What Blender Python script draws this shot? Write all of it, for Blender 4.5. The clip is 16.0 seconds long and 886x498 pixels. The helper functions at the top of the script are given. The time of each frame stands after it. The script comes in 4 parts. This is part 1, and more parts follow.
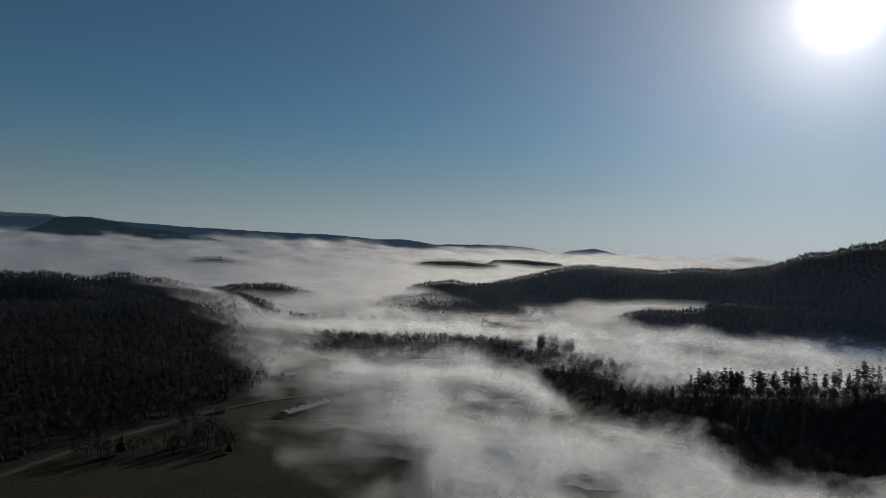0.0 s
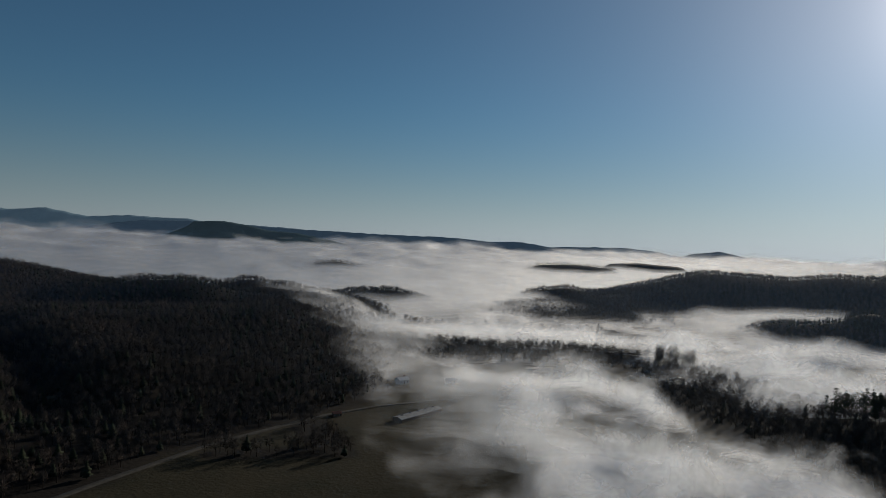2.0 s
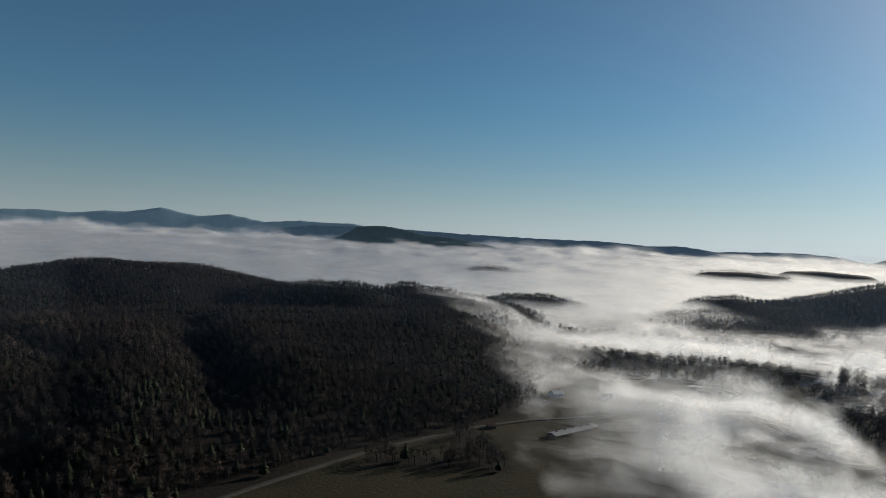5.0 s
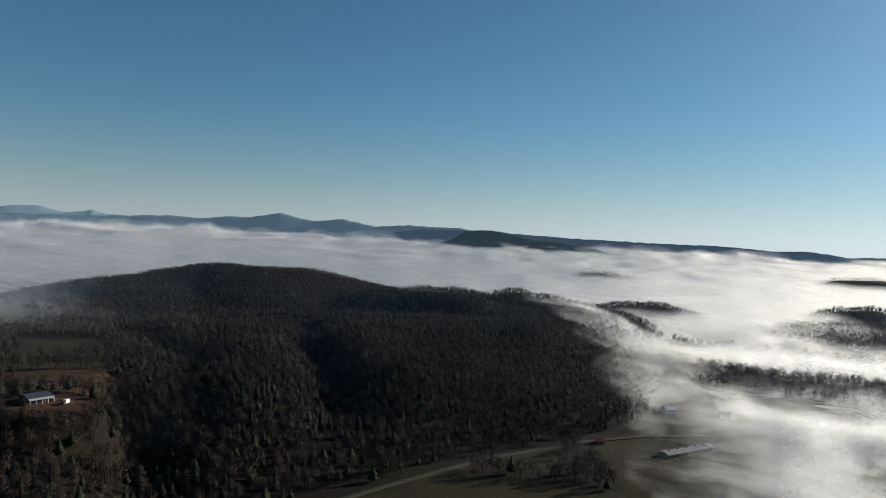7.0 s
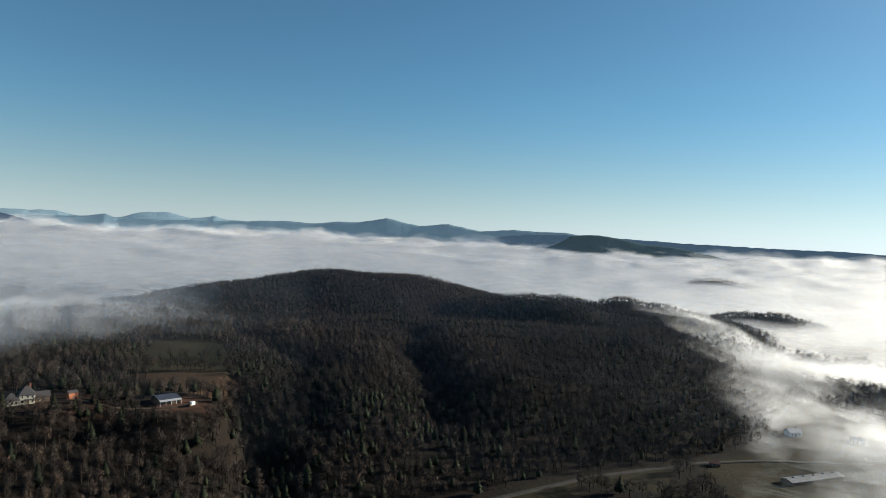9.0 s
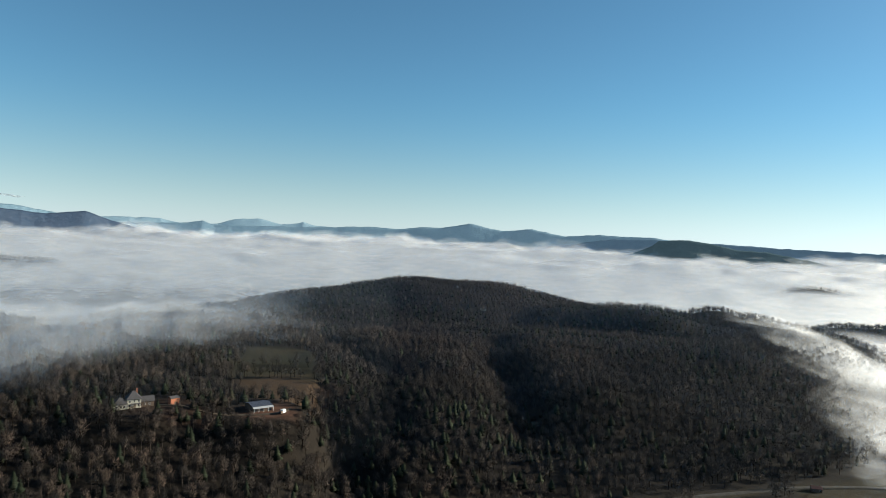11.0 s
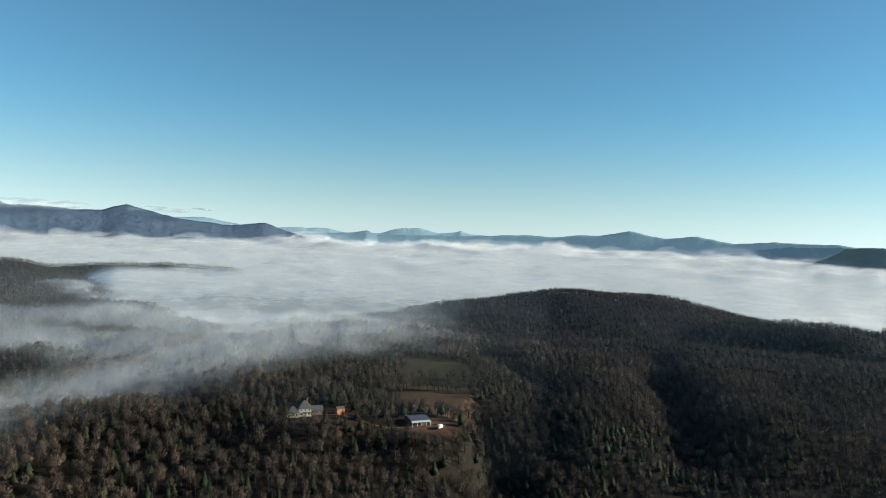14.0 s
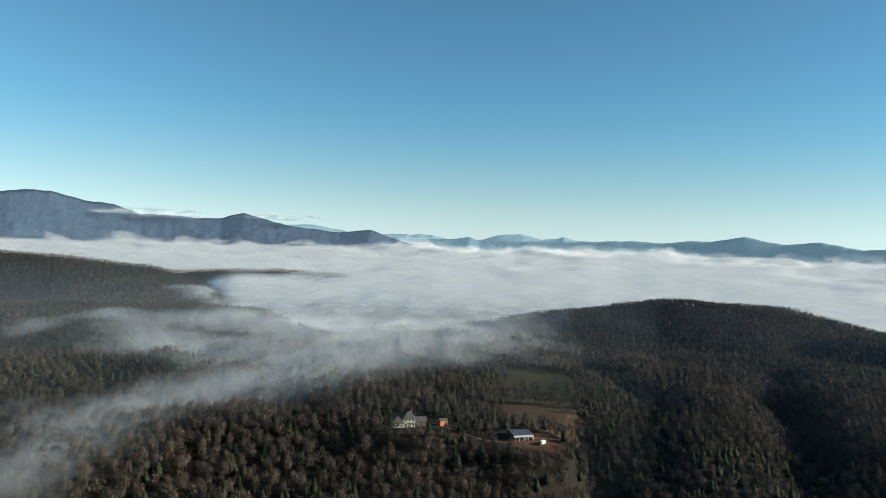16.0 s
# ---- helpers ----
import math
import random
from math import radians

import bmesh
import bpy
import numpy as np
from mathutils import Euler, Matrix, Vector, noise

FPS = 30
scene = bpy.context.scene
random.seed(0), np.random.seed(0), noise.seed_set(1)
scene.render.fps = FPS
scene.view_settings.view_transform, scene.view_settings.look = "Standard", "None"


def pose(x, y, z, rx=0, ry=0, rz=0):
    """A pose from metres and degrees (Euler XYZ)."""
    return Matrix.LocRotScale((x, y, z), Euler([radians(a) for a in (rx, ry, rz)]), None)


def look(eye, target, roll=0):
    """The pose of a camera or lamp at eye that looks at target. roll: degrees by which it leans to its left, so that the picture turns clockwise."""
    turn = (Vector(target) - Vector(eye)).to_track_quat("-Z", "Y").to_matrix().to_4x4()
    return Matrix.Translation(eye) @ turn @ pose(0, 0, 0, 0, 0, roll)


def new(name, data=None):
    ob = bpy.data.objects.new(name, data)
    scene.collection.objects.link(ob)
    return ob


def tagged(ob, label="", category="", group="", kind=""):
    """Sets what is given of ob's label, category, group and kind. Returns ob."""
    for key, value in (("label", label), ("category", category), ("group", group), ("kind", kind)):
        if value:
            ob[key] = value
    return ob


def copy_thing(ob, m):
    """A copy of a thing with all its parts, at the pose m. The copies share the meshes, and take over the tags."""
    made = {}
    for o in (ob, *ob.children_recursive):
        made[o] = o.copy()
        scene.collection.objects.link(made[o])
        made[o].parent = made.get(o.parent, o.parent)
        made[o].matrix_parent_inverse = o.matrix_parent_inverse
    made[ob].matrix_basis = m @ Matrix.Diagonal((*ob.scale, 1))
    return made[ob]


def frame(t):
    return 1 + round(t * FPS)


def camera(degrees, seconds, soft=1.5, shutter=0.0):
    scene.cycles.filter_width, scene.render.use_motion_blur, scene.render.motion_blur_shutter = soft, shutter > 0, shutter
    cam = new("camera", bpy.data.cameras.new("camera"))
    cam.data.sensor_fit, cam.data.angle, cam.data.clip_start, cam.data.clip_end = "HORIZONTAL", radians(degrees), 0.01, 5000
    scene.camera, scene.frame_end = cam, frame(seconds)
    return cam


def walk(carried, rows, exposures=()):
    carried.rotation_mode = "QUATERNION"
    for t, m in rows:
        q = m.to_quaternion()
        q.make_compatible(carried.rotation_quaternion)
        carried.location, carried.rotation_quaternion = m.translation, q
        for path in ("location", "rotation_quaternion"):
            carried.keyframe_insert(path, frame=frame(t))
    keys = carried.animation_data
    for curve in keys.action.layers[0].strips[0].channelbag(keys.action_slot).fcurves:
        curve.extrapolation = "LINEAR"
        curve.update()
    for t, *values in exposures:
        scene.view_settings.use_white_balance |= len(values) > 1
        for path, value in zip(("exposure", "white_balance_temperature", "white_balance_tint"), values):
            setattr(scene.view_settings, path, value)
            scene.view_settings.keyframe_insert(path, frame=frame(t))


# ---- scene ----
cam = camera(65.5, 16.0, soft=0.9)
LIFT = 145.0     # height of the first view over the valley floor's datum
# seconds, x, y, climb, heading to the left, tilt, lean: a drone that climbs straight up and turns left
PATH = [
    (0.0, 0.00, 0.00, 0.00, 0.00, -0.443, 2.243), (0.5, 0.84, 0.69, 1.83, 2.266, -0.505, 2.267),
    (1.0, 1.51, 1.24, 3.45, 4.691, -0.570, 2.266), (1.5, 2.15, 1.59, 4.99, 7.147, -0.618, 2.268),
    (2.0, 2.38, 1.63, 6.39, 9.504, -0.683, 2.253), (2.5, 2.51, 1.48, 8.01, 11.594, -0.736, 2.256),
    (3.0, 2.48, 0.94, 9.56, 13.613, -0.783, 2.258), (3.5, 2.35, 0.60, 11.17, 15.733, -0.836, 2.257),
    (4.0, 2.00, 0.29, 12.65, 17.877, -0.875, 2.267), (6.5, 2.75, -0.04, 20.41, 29.020, -1.027, 2.316),
    (7.0, 2.89, 0.09, 21.70, 31.235, -1.026, 2.315), (7.5, 2.39, 0.26, 23.09, 33.485, -1.046, 2.320),
    (8.0, 1.58, 0.61, 24.57, 35.738, -1.037, 2.351), (8.5, 1.31, 0.41, 26.08, 37.888, -1.056, 2.381),
    (9.0, 1.39, 0.06, 27.72, 39.893, -1.056, 2.351), (11.5, 2.16, -1.25, 35.40, 48.785, -0.980, 2.192),
    (12.0, 2.53, -1.28, 36.89, 50.999, -1.001, 2.137), (12.5, 2.93, -1.20, 38.41, 53.210, -0.962, 2.082),
    (13.0, 3.15, -1.09, 39.73, 55.406, -0.920, 2.042), (13.5, 3.15, -1.29, 41.17, 57.563, -0.887, 1.998),
    (14.0, 3.51, -1.23, 42.75, 59.754, -0.843, 1.952), (14.5, 3.84, -1.55, 44.28, 61.908, -0.801, 1.921),
    (15.0, 4.26, -1.84, 45.91, 64.039, -0.775, 1.917), (15.5, 4.97, -2.18, 47.43, 66.157, -0.723, 1.870),
    (16.0, 5.66, -2.64, 49.14, 68.254, -0.669, 1.846)]
walk(cam, [(t, pose(x, y, z + LIFT, 90 + tilt, 0, turn) @ pose(0, 0, 0, 0, 0, lean)) for t, x, y, z, turn, tilt, lean in PATH],
     exposures=[(0.0, -1.06, 6500, 9), (2.0, -0.84, 6500, 9), (4.0, -0.5, 6570, 8), (7.0, 0.04, 6600, 7), (9.0, 0.5, 6620, 5), (12.0, 0.82, 6600, 1), (16.0, 0.86, 6550, -2)])

# ---------------------------------------------------------------- light
SUN_EL, SUN_AZ = radians(17.5), radians(29.4)      # azimuth to the right of +y
SUN_DIR = Vector((math.sin(SUN_AZ) * math.cos(SUN_EL), math.cos(SUN_AZ) * math.cos(SUN_EL), math.sin(SUN_EL)))


def make_world():
    w = bpy.data.worlds.new("world")
    scene.world = w
    w.use_nodes = True
    nt = w.node_tree
    nt.nodes.clear()
    out = nt.nodes.new("ShaderNodeOutputWorld")
    bg = nt.nodes.new("ShaderNodeBackground")
    sky = nt.nodes.new("ShaderNodeTexSky")
    sky.sky_type = "NISHITA"
    sky.sun_disc = False
    sky.sun_elevation, sky.sun_rotation = SUN_EL, SUN_AZ
    sky.altitude, sky.air_density, sky.dust_density, sky.ozone_density = 2000, 1.0, 0.0, 4.5
    bg.inputs["Strength"].default_value = 0.085
    # the bright aureole that thin haze makes round the sun
    co = nt.nodes.new("ShaderNodeTexCoord")
    dot = nt.nodes.new("ShaderNodeVectorMath")
    dot.operation = "DOT_PRODUCT"
    dot.inputs[1].default_value = SUN_DIR
    nt.links.new(co.outputs["Generated"], dot.inputs[0])
    glow = None
    for power, gain in ((2300.0, 60.0), (260.0, 14.0), (45.0, 5.0), (20.0, 2.6), (8.0, 1.8)):
        p = nt.nodes.new("ShaderNodeMath")
        p.operation = "POWER"
        p.use_clamp = True
        p.inputs[1].default_value = power
        nt.links.new(dot.outputs["Value"], p.inputs[0])
        m = nt.nodes.new("ShaderNodeMath")
        m.operation = "MULTIPLY_ADD"
        m.inputs[1].default_value = gain
        m.inputs[2].default_value = 0.0
        nt.links.new(p.outputs[0], m.inputs[0])
        if glow is not None:
            nt.links.new(glow.outputs[0], m.inputs[2])
        glow = m
    tint = nt.nodes.new("ShaderNodeVectorMath")
    tint.operation = "SCALE"
    tint.inputs[0].default_value = (1.0, 0.94, 0.94)
    nt.links.new(glow.outputs[0], tint.inputs["Scale"])
    add = nt.nodes.new("ShaderNodeVectorMath")
    add.operation = "ADD"
    cast = nt.nodes.new("ShaderNodeVectorMath")      # the cool green cast of the sky
    cast.operation = "MULTIPLY"
    cast.inputs[1].default_value = (0.89, 1.05, 0.93)
    nt.links.new(sky.outputs[0], cast.inputs[0])
    # thin haze greys the lowest sky all round
    flat, part_z, low = nt.nodes.new("ShaderNodeRGBToBW"), nt.nodes.new("ShaderNodeSeparateXYZ"), nt.nodes.new("ShaderNodeMapRange")
    nt.links.new(cast.outputs[0], flat.inputs[0])
    nt.links.new(co.outputs["Generated"], part_z.inputs[0])
    nt.links.new(part_z.outputs["Z"], low.inputs["Value"])
    low.interpolation_type = "SMOOTHERSTEP"
    low.inputs["From Min"].default_value, low.inputs["From Max"].default_value = -0.1, 0.23
    low.inputs["To Min"].default_value, low.inputs["To Max"].default_value = 1.0, 0.0
    grey = nt.nodes.new("ShaderNodeVectorMath")
    grey.operation = "SCALE"
    grey.inputs[0].default_value = (0.86, 0.98, 1.13)
    nt.links.new(flat.outputs[0], grey.inputs["Scale"])
    haze = nt.nodes.new("ShaderNodeMix")
    haze.data_type = "VECTOR"
    nt.links.new(low.outputs[0], haze.inputs[0])
    nt.links.new(cast.outputs[0], haze.inputs[4])
    nt.links.new(grey.outputs[0], haze.inputs[5])
    nt.links.new(haze.outputs[1], add.inputs[0])
    nt.links.new(tint.outputs[0], add.inputs[1])
    nt.links.new(add.outputs[0], bg.inputs["Color"])
    nt.links.new(bg.outputs[0], out.inputs["Surface"])


make_world()
sun = new("sun", bpy.data.lights.new("sun", "SUN"))
sun.data.energy, sun.data.angle, sun.data.color = 5.0, radians(0.6), (1.0, 0.91, 0.78)
sun.matrix_world = look(SUN_DIR * 100, (0, 0, 0))
scene.cycles.transparent_max_bounces = 128
scene.cycles.max_bounces, scene.cycles.diffuse_bounces = 14, 10


# ---------------------------------------------------------------- materials
def material(name, rough=0.9, spec=0.2):
    m = bpy.data.materials.new(name)
    m.use_nodes = True
    b = m.node_tree.nodes["Principled BSDF"]
    b.inputs["Roughness"].default_value = rough
    b.inputs["Specular IOR Level"].default_value = spec
    return m, m.node_tree, b


def ramp(nt, source, stops):
    r = nt.nodes.new("ShaderNodeValToRGB")
    e = r.color_ramp.elements
    e[0].position, e[0].color = stops[0][0], (*stops[0][1], 1)
    e[1].position, e[1].color = stops[-1][0], (*stops[-1][1], 1)
    for p, c in stops[1:-1]:
        e.new(p).color = (*c, 1)
    nt.links.new(source, r.inputs[0])
    return r


def noise_node(nt, scale, detail=4.0, rough=0.55, squash=None):
    g = nt.nodes.new("ShaderNodeNewGeometry")
    n = nt.nodes.new("ShaderNodeTexNoise")
    n.inputs["Scale"].default_value, n.inputs["Detail"].default_value = scale, detail
    n.inputs["Roughness"].default_value = rough
    if squash:
        v = nt.nodes.new("ShaderNodeVectorMath")
        v.operation = "MULTIPLY"
        v.inputs[1].default_value = squash
        nt.links.new(g.outputs["Position"], v.inputs[0])
        nt.links.new(v.outputs[0], n.inputs["Vector"])
    else:
        nt.links.new(g.outputs["Position"], n.inputs["Vector"])
    return n


def mixed(nt, a, b, fac, mode="MIX"):
    m = nt.nodes.new("ShaderNodeMix")
    m.data_type, m.blend_type = "RGBA", mode
    for socket, value in ((m.inputs[6], a), (m.inputs[7], b), (m.inputs[0], fac)):
        if hasattr(value, "links"):
            nt.links.new(value, socket)
        else:
            socket.default_value = value if isinstance(value, float) else (*value, 1)
    return m.outputs[2]


def attribute(nt, name):
    a = nt.nodes.new("ShaderNodeAttribute")
    a.attribute_name = name
    return a.outputs["Fac"]


def plain(name, color, rough=0.8, spec=0.3, metal=0.0, grain=0.15, scale=2.0):
    m, nt, b = material(name, rough, spec)
    n = noise_node(nt, scale, 5.0)
    dark = tuple(c * (1 - grain) for c in color)
    light = tuple(min(1, c * (1 + grain)) for c in color)
    nt.links.new(ramp(nt, n.outputs["Fac"], [(0.3, dark), (0.7, light)]).outputs[0], b.inputs["Base Color"])
    b.inputs["Metallic"].default_value = metal
    return m


def ground_material():
    m, nt, b = material("leaf_litter_and_meadow", 0.95, 0.1)
    big, small = noise_node(nt, 0.012, 5.0), noise_node(nt, 0.35, 6.0)
    # near-black litter: its colour also holds shade between the crowns
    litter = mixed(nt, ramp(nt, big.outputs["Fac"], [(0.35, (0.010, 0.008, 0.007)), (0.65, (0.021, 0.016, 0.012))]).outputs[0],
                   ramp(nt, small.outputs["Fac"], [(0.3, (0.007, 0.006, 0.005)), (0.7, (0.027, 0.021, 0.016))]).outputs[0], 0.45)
    grass = mixed(nt, ramp(nt, big.outputs["Fac"], [(0.35, (0.019, 0.019, 0.009)), (0.65, (0.054, 0.042, 0.023))]).outputs[0],
                  ramp(nt, small.outputs["Fac"], [(0.3, (0.017, 0.016, 0.008)), (0.7, (0.050, 0.039, 0.021))]).outputs[0], 0.4)
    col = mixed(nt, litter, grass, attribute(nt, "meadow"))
    clay = ramp(nt, small.outputs["Fac"], [(0.3, (0.075, 0.038, 0.026)), (0.7, (0.135, 0.068, 0.044))]).outputs[0]
    col = mixed(nt, col, clay, attribute(nt, "clay"))
    nt.links.new(col, b.inputs["Base Color"])
    bump = nt.nodes.new("ShaderNodeBump")
    bump.inputs["Strength"].default_value, bump.inputs["Distance"].default_value = 0.6, 1.0
    nt.links.new(small.outputs["Fac"], bump.inputs["Height"])
    nt.links.new(bump.outputs[0], b.inputs["Normal"])
    return m


def tree_material(name, low, mid, high, ruffle=0.45):
    """One tint for each tree, with a finer grain along the boughs."""
    m, nt, b = material(name, 0.9, 0.1)
    col = ramp(nt, attribute(nt, "tint"), [(0.0, low), (0.5, mid), (1.0, high)]).outputs[0]
    n = noise_node(nt, 0.6, 3.0)
    col = mixed(nt, col, ramp(nt, n.outputs["Fac"], [(0.3, (0.7, 0.7, 0.7)), (0.7, (1.2, 1.2, 1.2))]).outputs[0], 1.0, "MULTIPLY")
    nt.links.new(col, b.inputs["Base Color"])
    # thousands of fine twigs shade as one round crown, ruffled a little
    out, geo, world = nt.nodes.new("ShaderNodeAttribute"), nt.nodes.new("ShaderNodeNewGeometry"), nt.nodes.new("ShaderNodeVectorTransform")
    out.attribute_name = "outward"
    world.vector_type, world.convert_from, world.convert_to = "NORMAL", "OBJECT", "WORLD"
    nt.links.new(out.outputs["Vector"], world.inputs[0])
    fine, total, unit = (nt.nodes.new("ShaderNodeVectorMath") for k in range(3))
    fine.operation, total.operation, unit.operation = "SCALE", "ADD", "NORMALIZE"
    fine.inputs["Scale"].default_value = ruffle
    nt.links.new(geo.outputs["Normal"], fine.inputs[0])
    nt.links.new(world.outputs[0], total.inputs[0])
    nt.links.new(fine.outputs[0], total.inputs[1])
    nt.links.new(total.outputs[0], unit.inputs[0])
    nt.links.new(unit.outputs[0], b.inputs["Normal"])
    return m


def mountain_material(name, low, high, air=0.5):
    """Woods behind miles of blue air, a distant backdrop: haze put into the colours, airlight into a faint glow."""
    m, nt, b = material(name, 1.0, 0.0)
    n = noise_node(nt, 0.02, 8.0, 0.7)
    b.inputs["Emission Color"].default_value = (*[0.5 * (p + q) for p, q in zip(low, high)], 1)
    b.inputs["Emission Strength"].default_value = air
    bump = nt.nodes.new("ShaderNodeBump")
    bump.inputs["Strength"].default_value, bump.inputs["Distance"].default_value = 1.0, 14.0
    nt.links.new(n.outputs["Fac"], bump.inputs["Height"])
    nt.links.new(bump.outputs[0], b.inputs["Normal"])
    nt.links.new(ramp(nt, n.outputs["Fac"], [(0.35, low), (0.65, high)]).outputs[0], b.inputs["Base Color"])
    return m


def droplet_shader(nt, through_share, lobe, lobe_rough, tone):
    """White droplets scatter to both sides, and throw much of the light onward."""
    dif, tra = nt.nodes.new("ShaderNodeBsdfDiffuse"), nt.nodes.new("ShaderNodeBsdfTranslucent")
    onward = nt.nodes.new("ShaderNodeBsdfAnisotropic")
    half, both = nt.nodes.new("ShaderNodeMixShader"), nt.nodes.new("ShaderNodeAddShader")
    for n, share in ((dif, 0.97 - lobe), (tra, 0.97 - lobe), (onward, 0.97)):      # the rough lobe gives back about half
        n.inputs["Color"].default_value = (*[share * c for c in tone], 1)
    onward.distribution = "BECKMANN"
    onward.inputs["Roughness"].default_value = lobe_rough
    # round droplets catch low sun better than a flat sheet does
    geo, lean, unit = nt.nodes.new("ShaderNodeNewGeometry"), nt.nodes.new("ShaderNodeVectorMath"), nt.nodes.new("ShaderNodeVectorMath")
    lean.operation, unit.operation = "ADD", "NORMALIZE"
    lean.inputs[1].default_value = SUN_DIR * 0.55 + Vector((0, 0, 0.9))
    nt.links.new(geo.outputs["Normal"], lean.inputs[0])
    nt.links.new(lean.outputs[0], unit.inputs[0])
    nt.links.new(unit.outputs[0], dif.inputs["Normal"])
    # and no sheet shines like cloth
    soft, flat = nt.nodes.new("ShaderNodeVectorMath"), nt.nodes.new("ShaderNodeVectorMath")
    soft.operation, flat.operation = "ADD", "NORMALIZE"
    soft.inputs[1].default_value = (0, 0, 2.5)
    nt.links.new(geo.outputs["Normal"], soft.inputs[0])
    nt.links.new(soft.outputs[0], flat.inputs[0])
    nt.links.new(flat.outputs[0], onward.inputs["Normal"])
    half.inputs[0].default_value = through_share
    nt.links.new(dif.outputs[0], half.inputs[1])
    nt.links.new(tra.outputs[0], half.inputs[2])
    nt.links.new(half.outputs[0], both.inputs[0])
    nt.links.new(onward.outputs[0], both.inputs[1])
    return both.outputs[0]


def math_node(nt, op, a, b, c=0.0):
    n = nt.nodes.new("ShaderNodeMath")
    n.operation = op
    for socket, value in zip(n.inputs, (a, b, c)):
        if hasattr(value, "links"):
            nt.links.new(value, socket)
        else:
            socket.default_value = value
    return n.outputs[0]


def fog_material(name, scale, low, high, squash, through_share=0.12, lobe=0.61, lobe_rough=1.0, tone=(1.0, 1.0, 1.0)):
    """Drifting droplets: the mesh says how thick and how torn the fog is and how much one sheet of it hides; noise frays it."""
    m = bpy.data.materials.new(name)
    m.use_nodes = True
    nt = m.node_tree
    nt.nodes.clear()
    out, clear, mix = nt.nodes.new("ShaderNodeOutputMaterial"), nt.nodes.new("ShaderNodeBsdfTransparent"), nt.nodes.new("ShaderNodeMixShader")
    n = noise_node(nt, scale, 7.0, 0.62, squash)
    n.inputs["Distortion"].default_value = 0.5
    frayed = math_node(nt, "MULTIPLY", math_node(nt, "SUBTRACT", n.outputs["Fac"], 0.5), attribute(nt, "torn"))
    total = math_node(nt, "ADD", frayed, attribute(nt, "thickness"))
    s = nt.nodes.new("ShaderNodeMapRange")
    s.interpolation_type = "SMOOTHSTEP"
    s.inputs["From Min"].default_value, s.inputs["From Max"].default_value = low, high
    nt.links.new(total, s.inputs["Value"])
    nt.links.new(math_node(nt, "MULTIPLY", s.outputs[0], attribute(nt, "veil")), mix.inputs[0])
    nt.links.new(clear.outputs[0], mix.inputs[1])
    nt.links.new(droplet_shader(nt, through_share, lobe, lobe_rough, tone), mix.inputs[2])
    nt.links.new(mix.outputs[0], out.inputs["Surface"])
    return m


GROUND = ground_material()
BARE = tree_material("bare_branches", (0.027, 0.024, 0.022), (0.067, 0.054, 0.046), (0.146, 0.101, 0.077))
PINE = tree_material("pine_needles", (0.017, 0.022, 0.014), (0.029, 0.036, 0.020), (0.048, 0.052, 0.029))
BARK = plain("bark", (0.09, 0.07, 0.055), 0.95, 0.1, 0, 0.4, 1.5)
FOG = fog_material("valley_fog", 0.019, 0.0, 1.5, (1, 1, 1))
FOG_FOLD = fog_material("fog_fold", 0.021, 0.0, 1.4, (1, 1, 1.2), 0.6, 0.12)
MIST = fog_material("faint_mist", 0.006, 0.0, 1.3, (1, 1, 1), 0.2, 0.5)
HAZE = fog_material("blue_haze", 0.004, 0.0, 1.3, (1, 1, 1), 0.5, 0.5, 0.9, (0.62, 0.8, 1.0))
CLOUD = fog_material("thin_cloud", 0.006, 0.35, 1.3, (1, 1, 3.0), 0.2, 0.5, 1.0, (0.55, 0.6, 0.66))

# ---------------------------------------------------------------- the lie of the land
rng = np.random.default_rng(7)
LATTICE = rng.random((256, 256))


def value_noise(x, y):
    xi, yi = np.floor(x).astype(int), np.floor(y).astype(int)
    fx, fy = x - xi, y - yi
    fx, fy = fx * fx * (3 - 2 * fx), fy * fy * (3 - 2 * fy)
    a, b = LATTICE[xi & 255, yi & 255], LATTICE[(xi + 1) & 255, yi & 255]
    c, d = LATTICE[xi & 255, (yi + 1) & 255], LATTICE[(xi + 1) & 255, (yi + 1) & 255]
    return (a + (b - a) * fx) * (1 - fy) + (c + (d - c) * fx) * fy


def fbm(x, y, size, octaves=4):
    """Noise from -1 to 1."""
    total, amp, norm = 0.0, 1.0, 0.0
    for k in range(octaves):
        f = 2.0 ** k / size
        total = total + amp * (value_noise(x * f + 17.3 * k, y * f + 5.1 * k) * 2 - 1)
        norm += amp
        amp *= 0.5
    return total / norm


def step(a, b, v):
    t = np.clip((v - a) / (b - a), 0, 1)
    return t * t * (3 - 2 * t)


def ridge(x, y, line, width, sharp=2.0):
    """How high a ridge along the crest line stands: its crest height and a fall to both sides, the highest over all its pieces."""
    best = np.full(np.shape(x), -400.0)
    for (ax, ay, az), (bx, by, bz) in zip(line, line[1:]):
        dx, dy = bx - ax, by - ay
        u = np.clip(((x - ax) * dx + (y - ay) * dy) / (dx * dx + dy * dy), 0, 1)
        d = np.hypot(x - ax - u * dx, y - ay - u * dy)
        crest = az + (bz - az) * u
        best = np.maximum(best, crest - (150 + crest) * (1 - np.exp(-(d / width) ** sharp)))
    return best


def soft_max(a, b, k=10.0):
    h = np.clip(0.5 + 0.5 * (a - b) / k, 0, 1)
    return b + (a - b) * h + k * h * (1 - h)


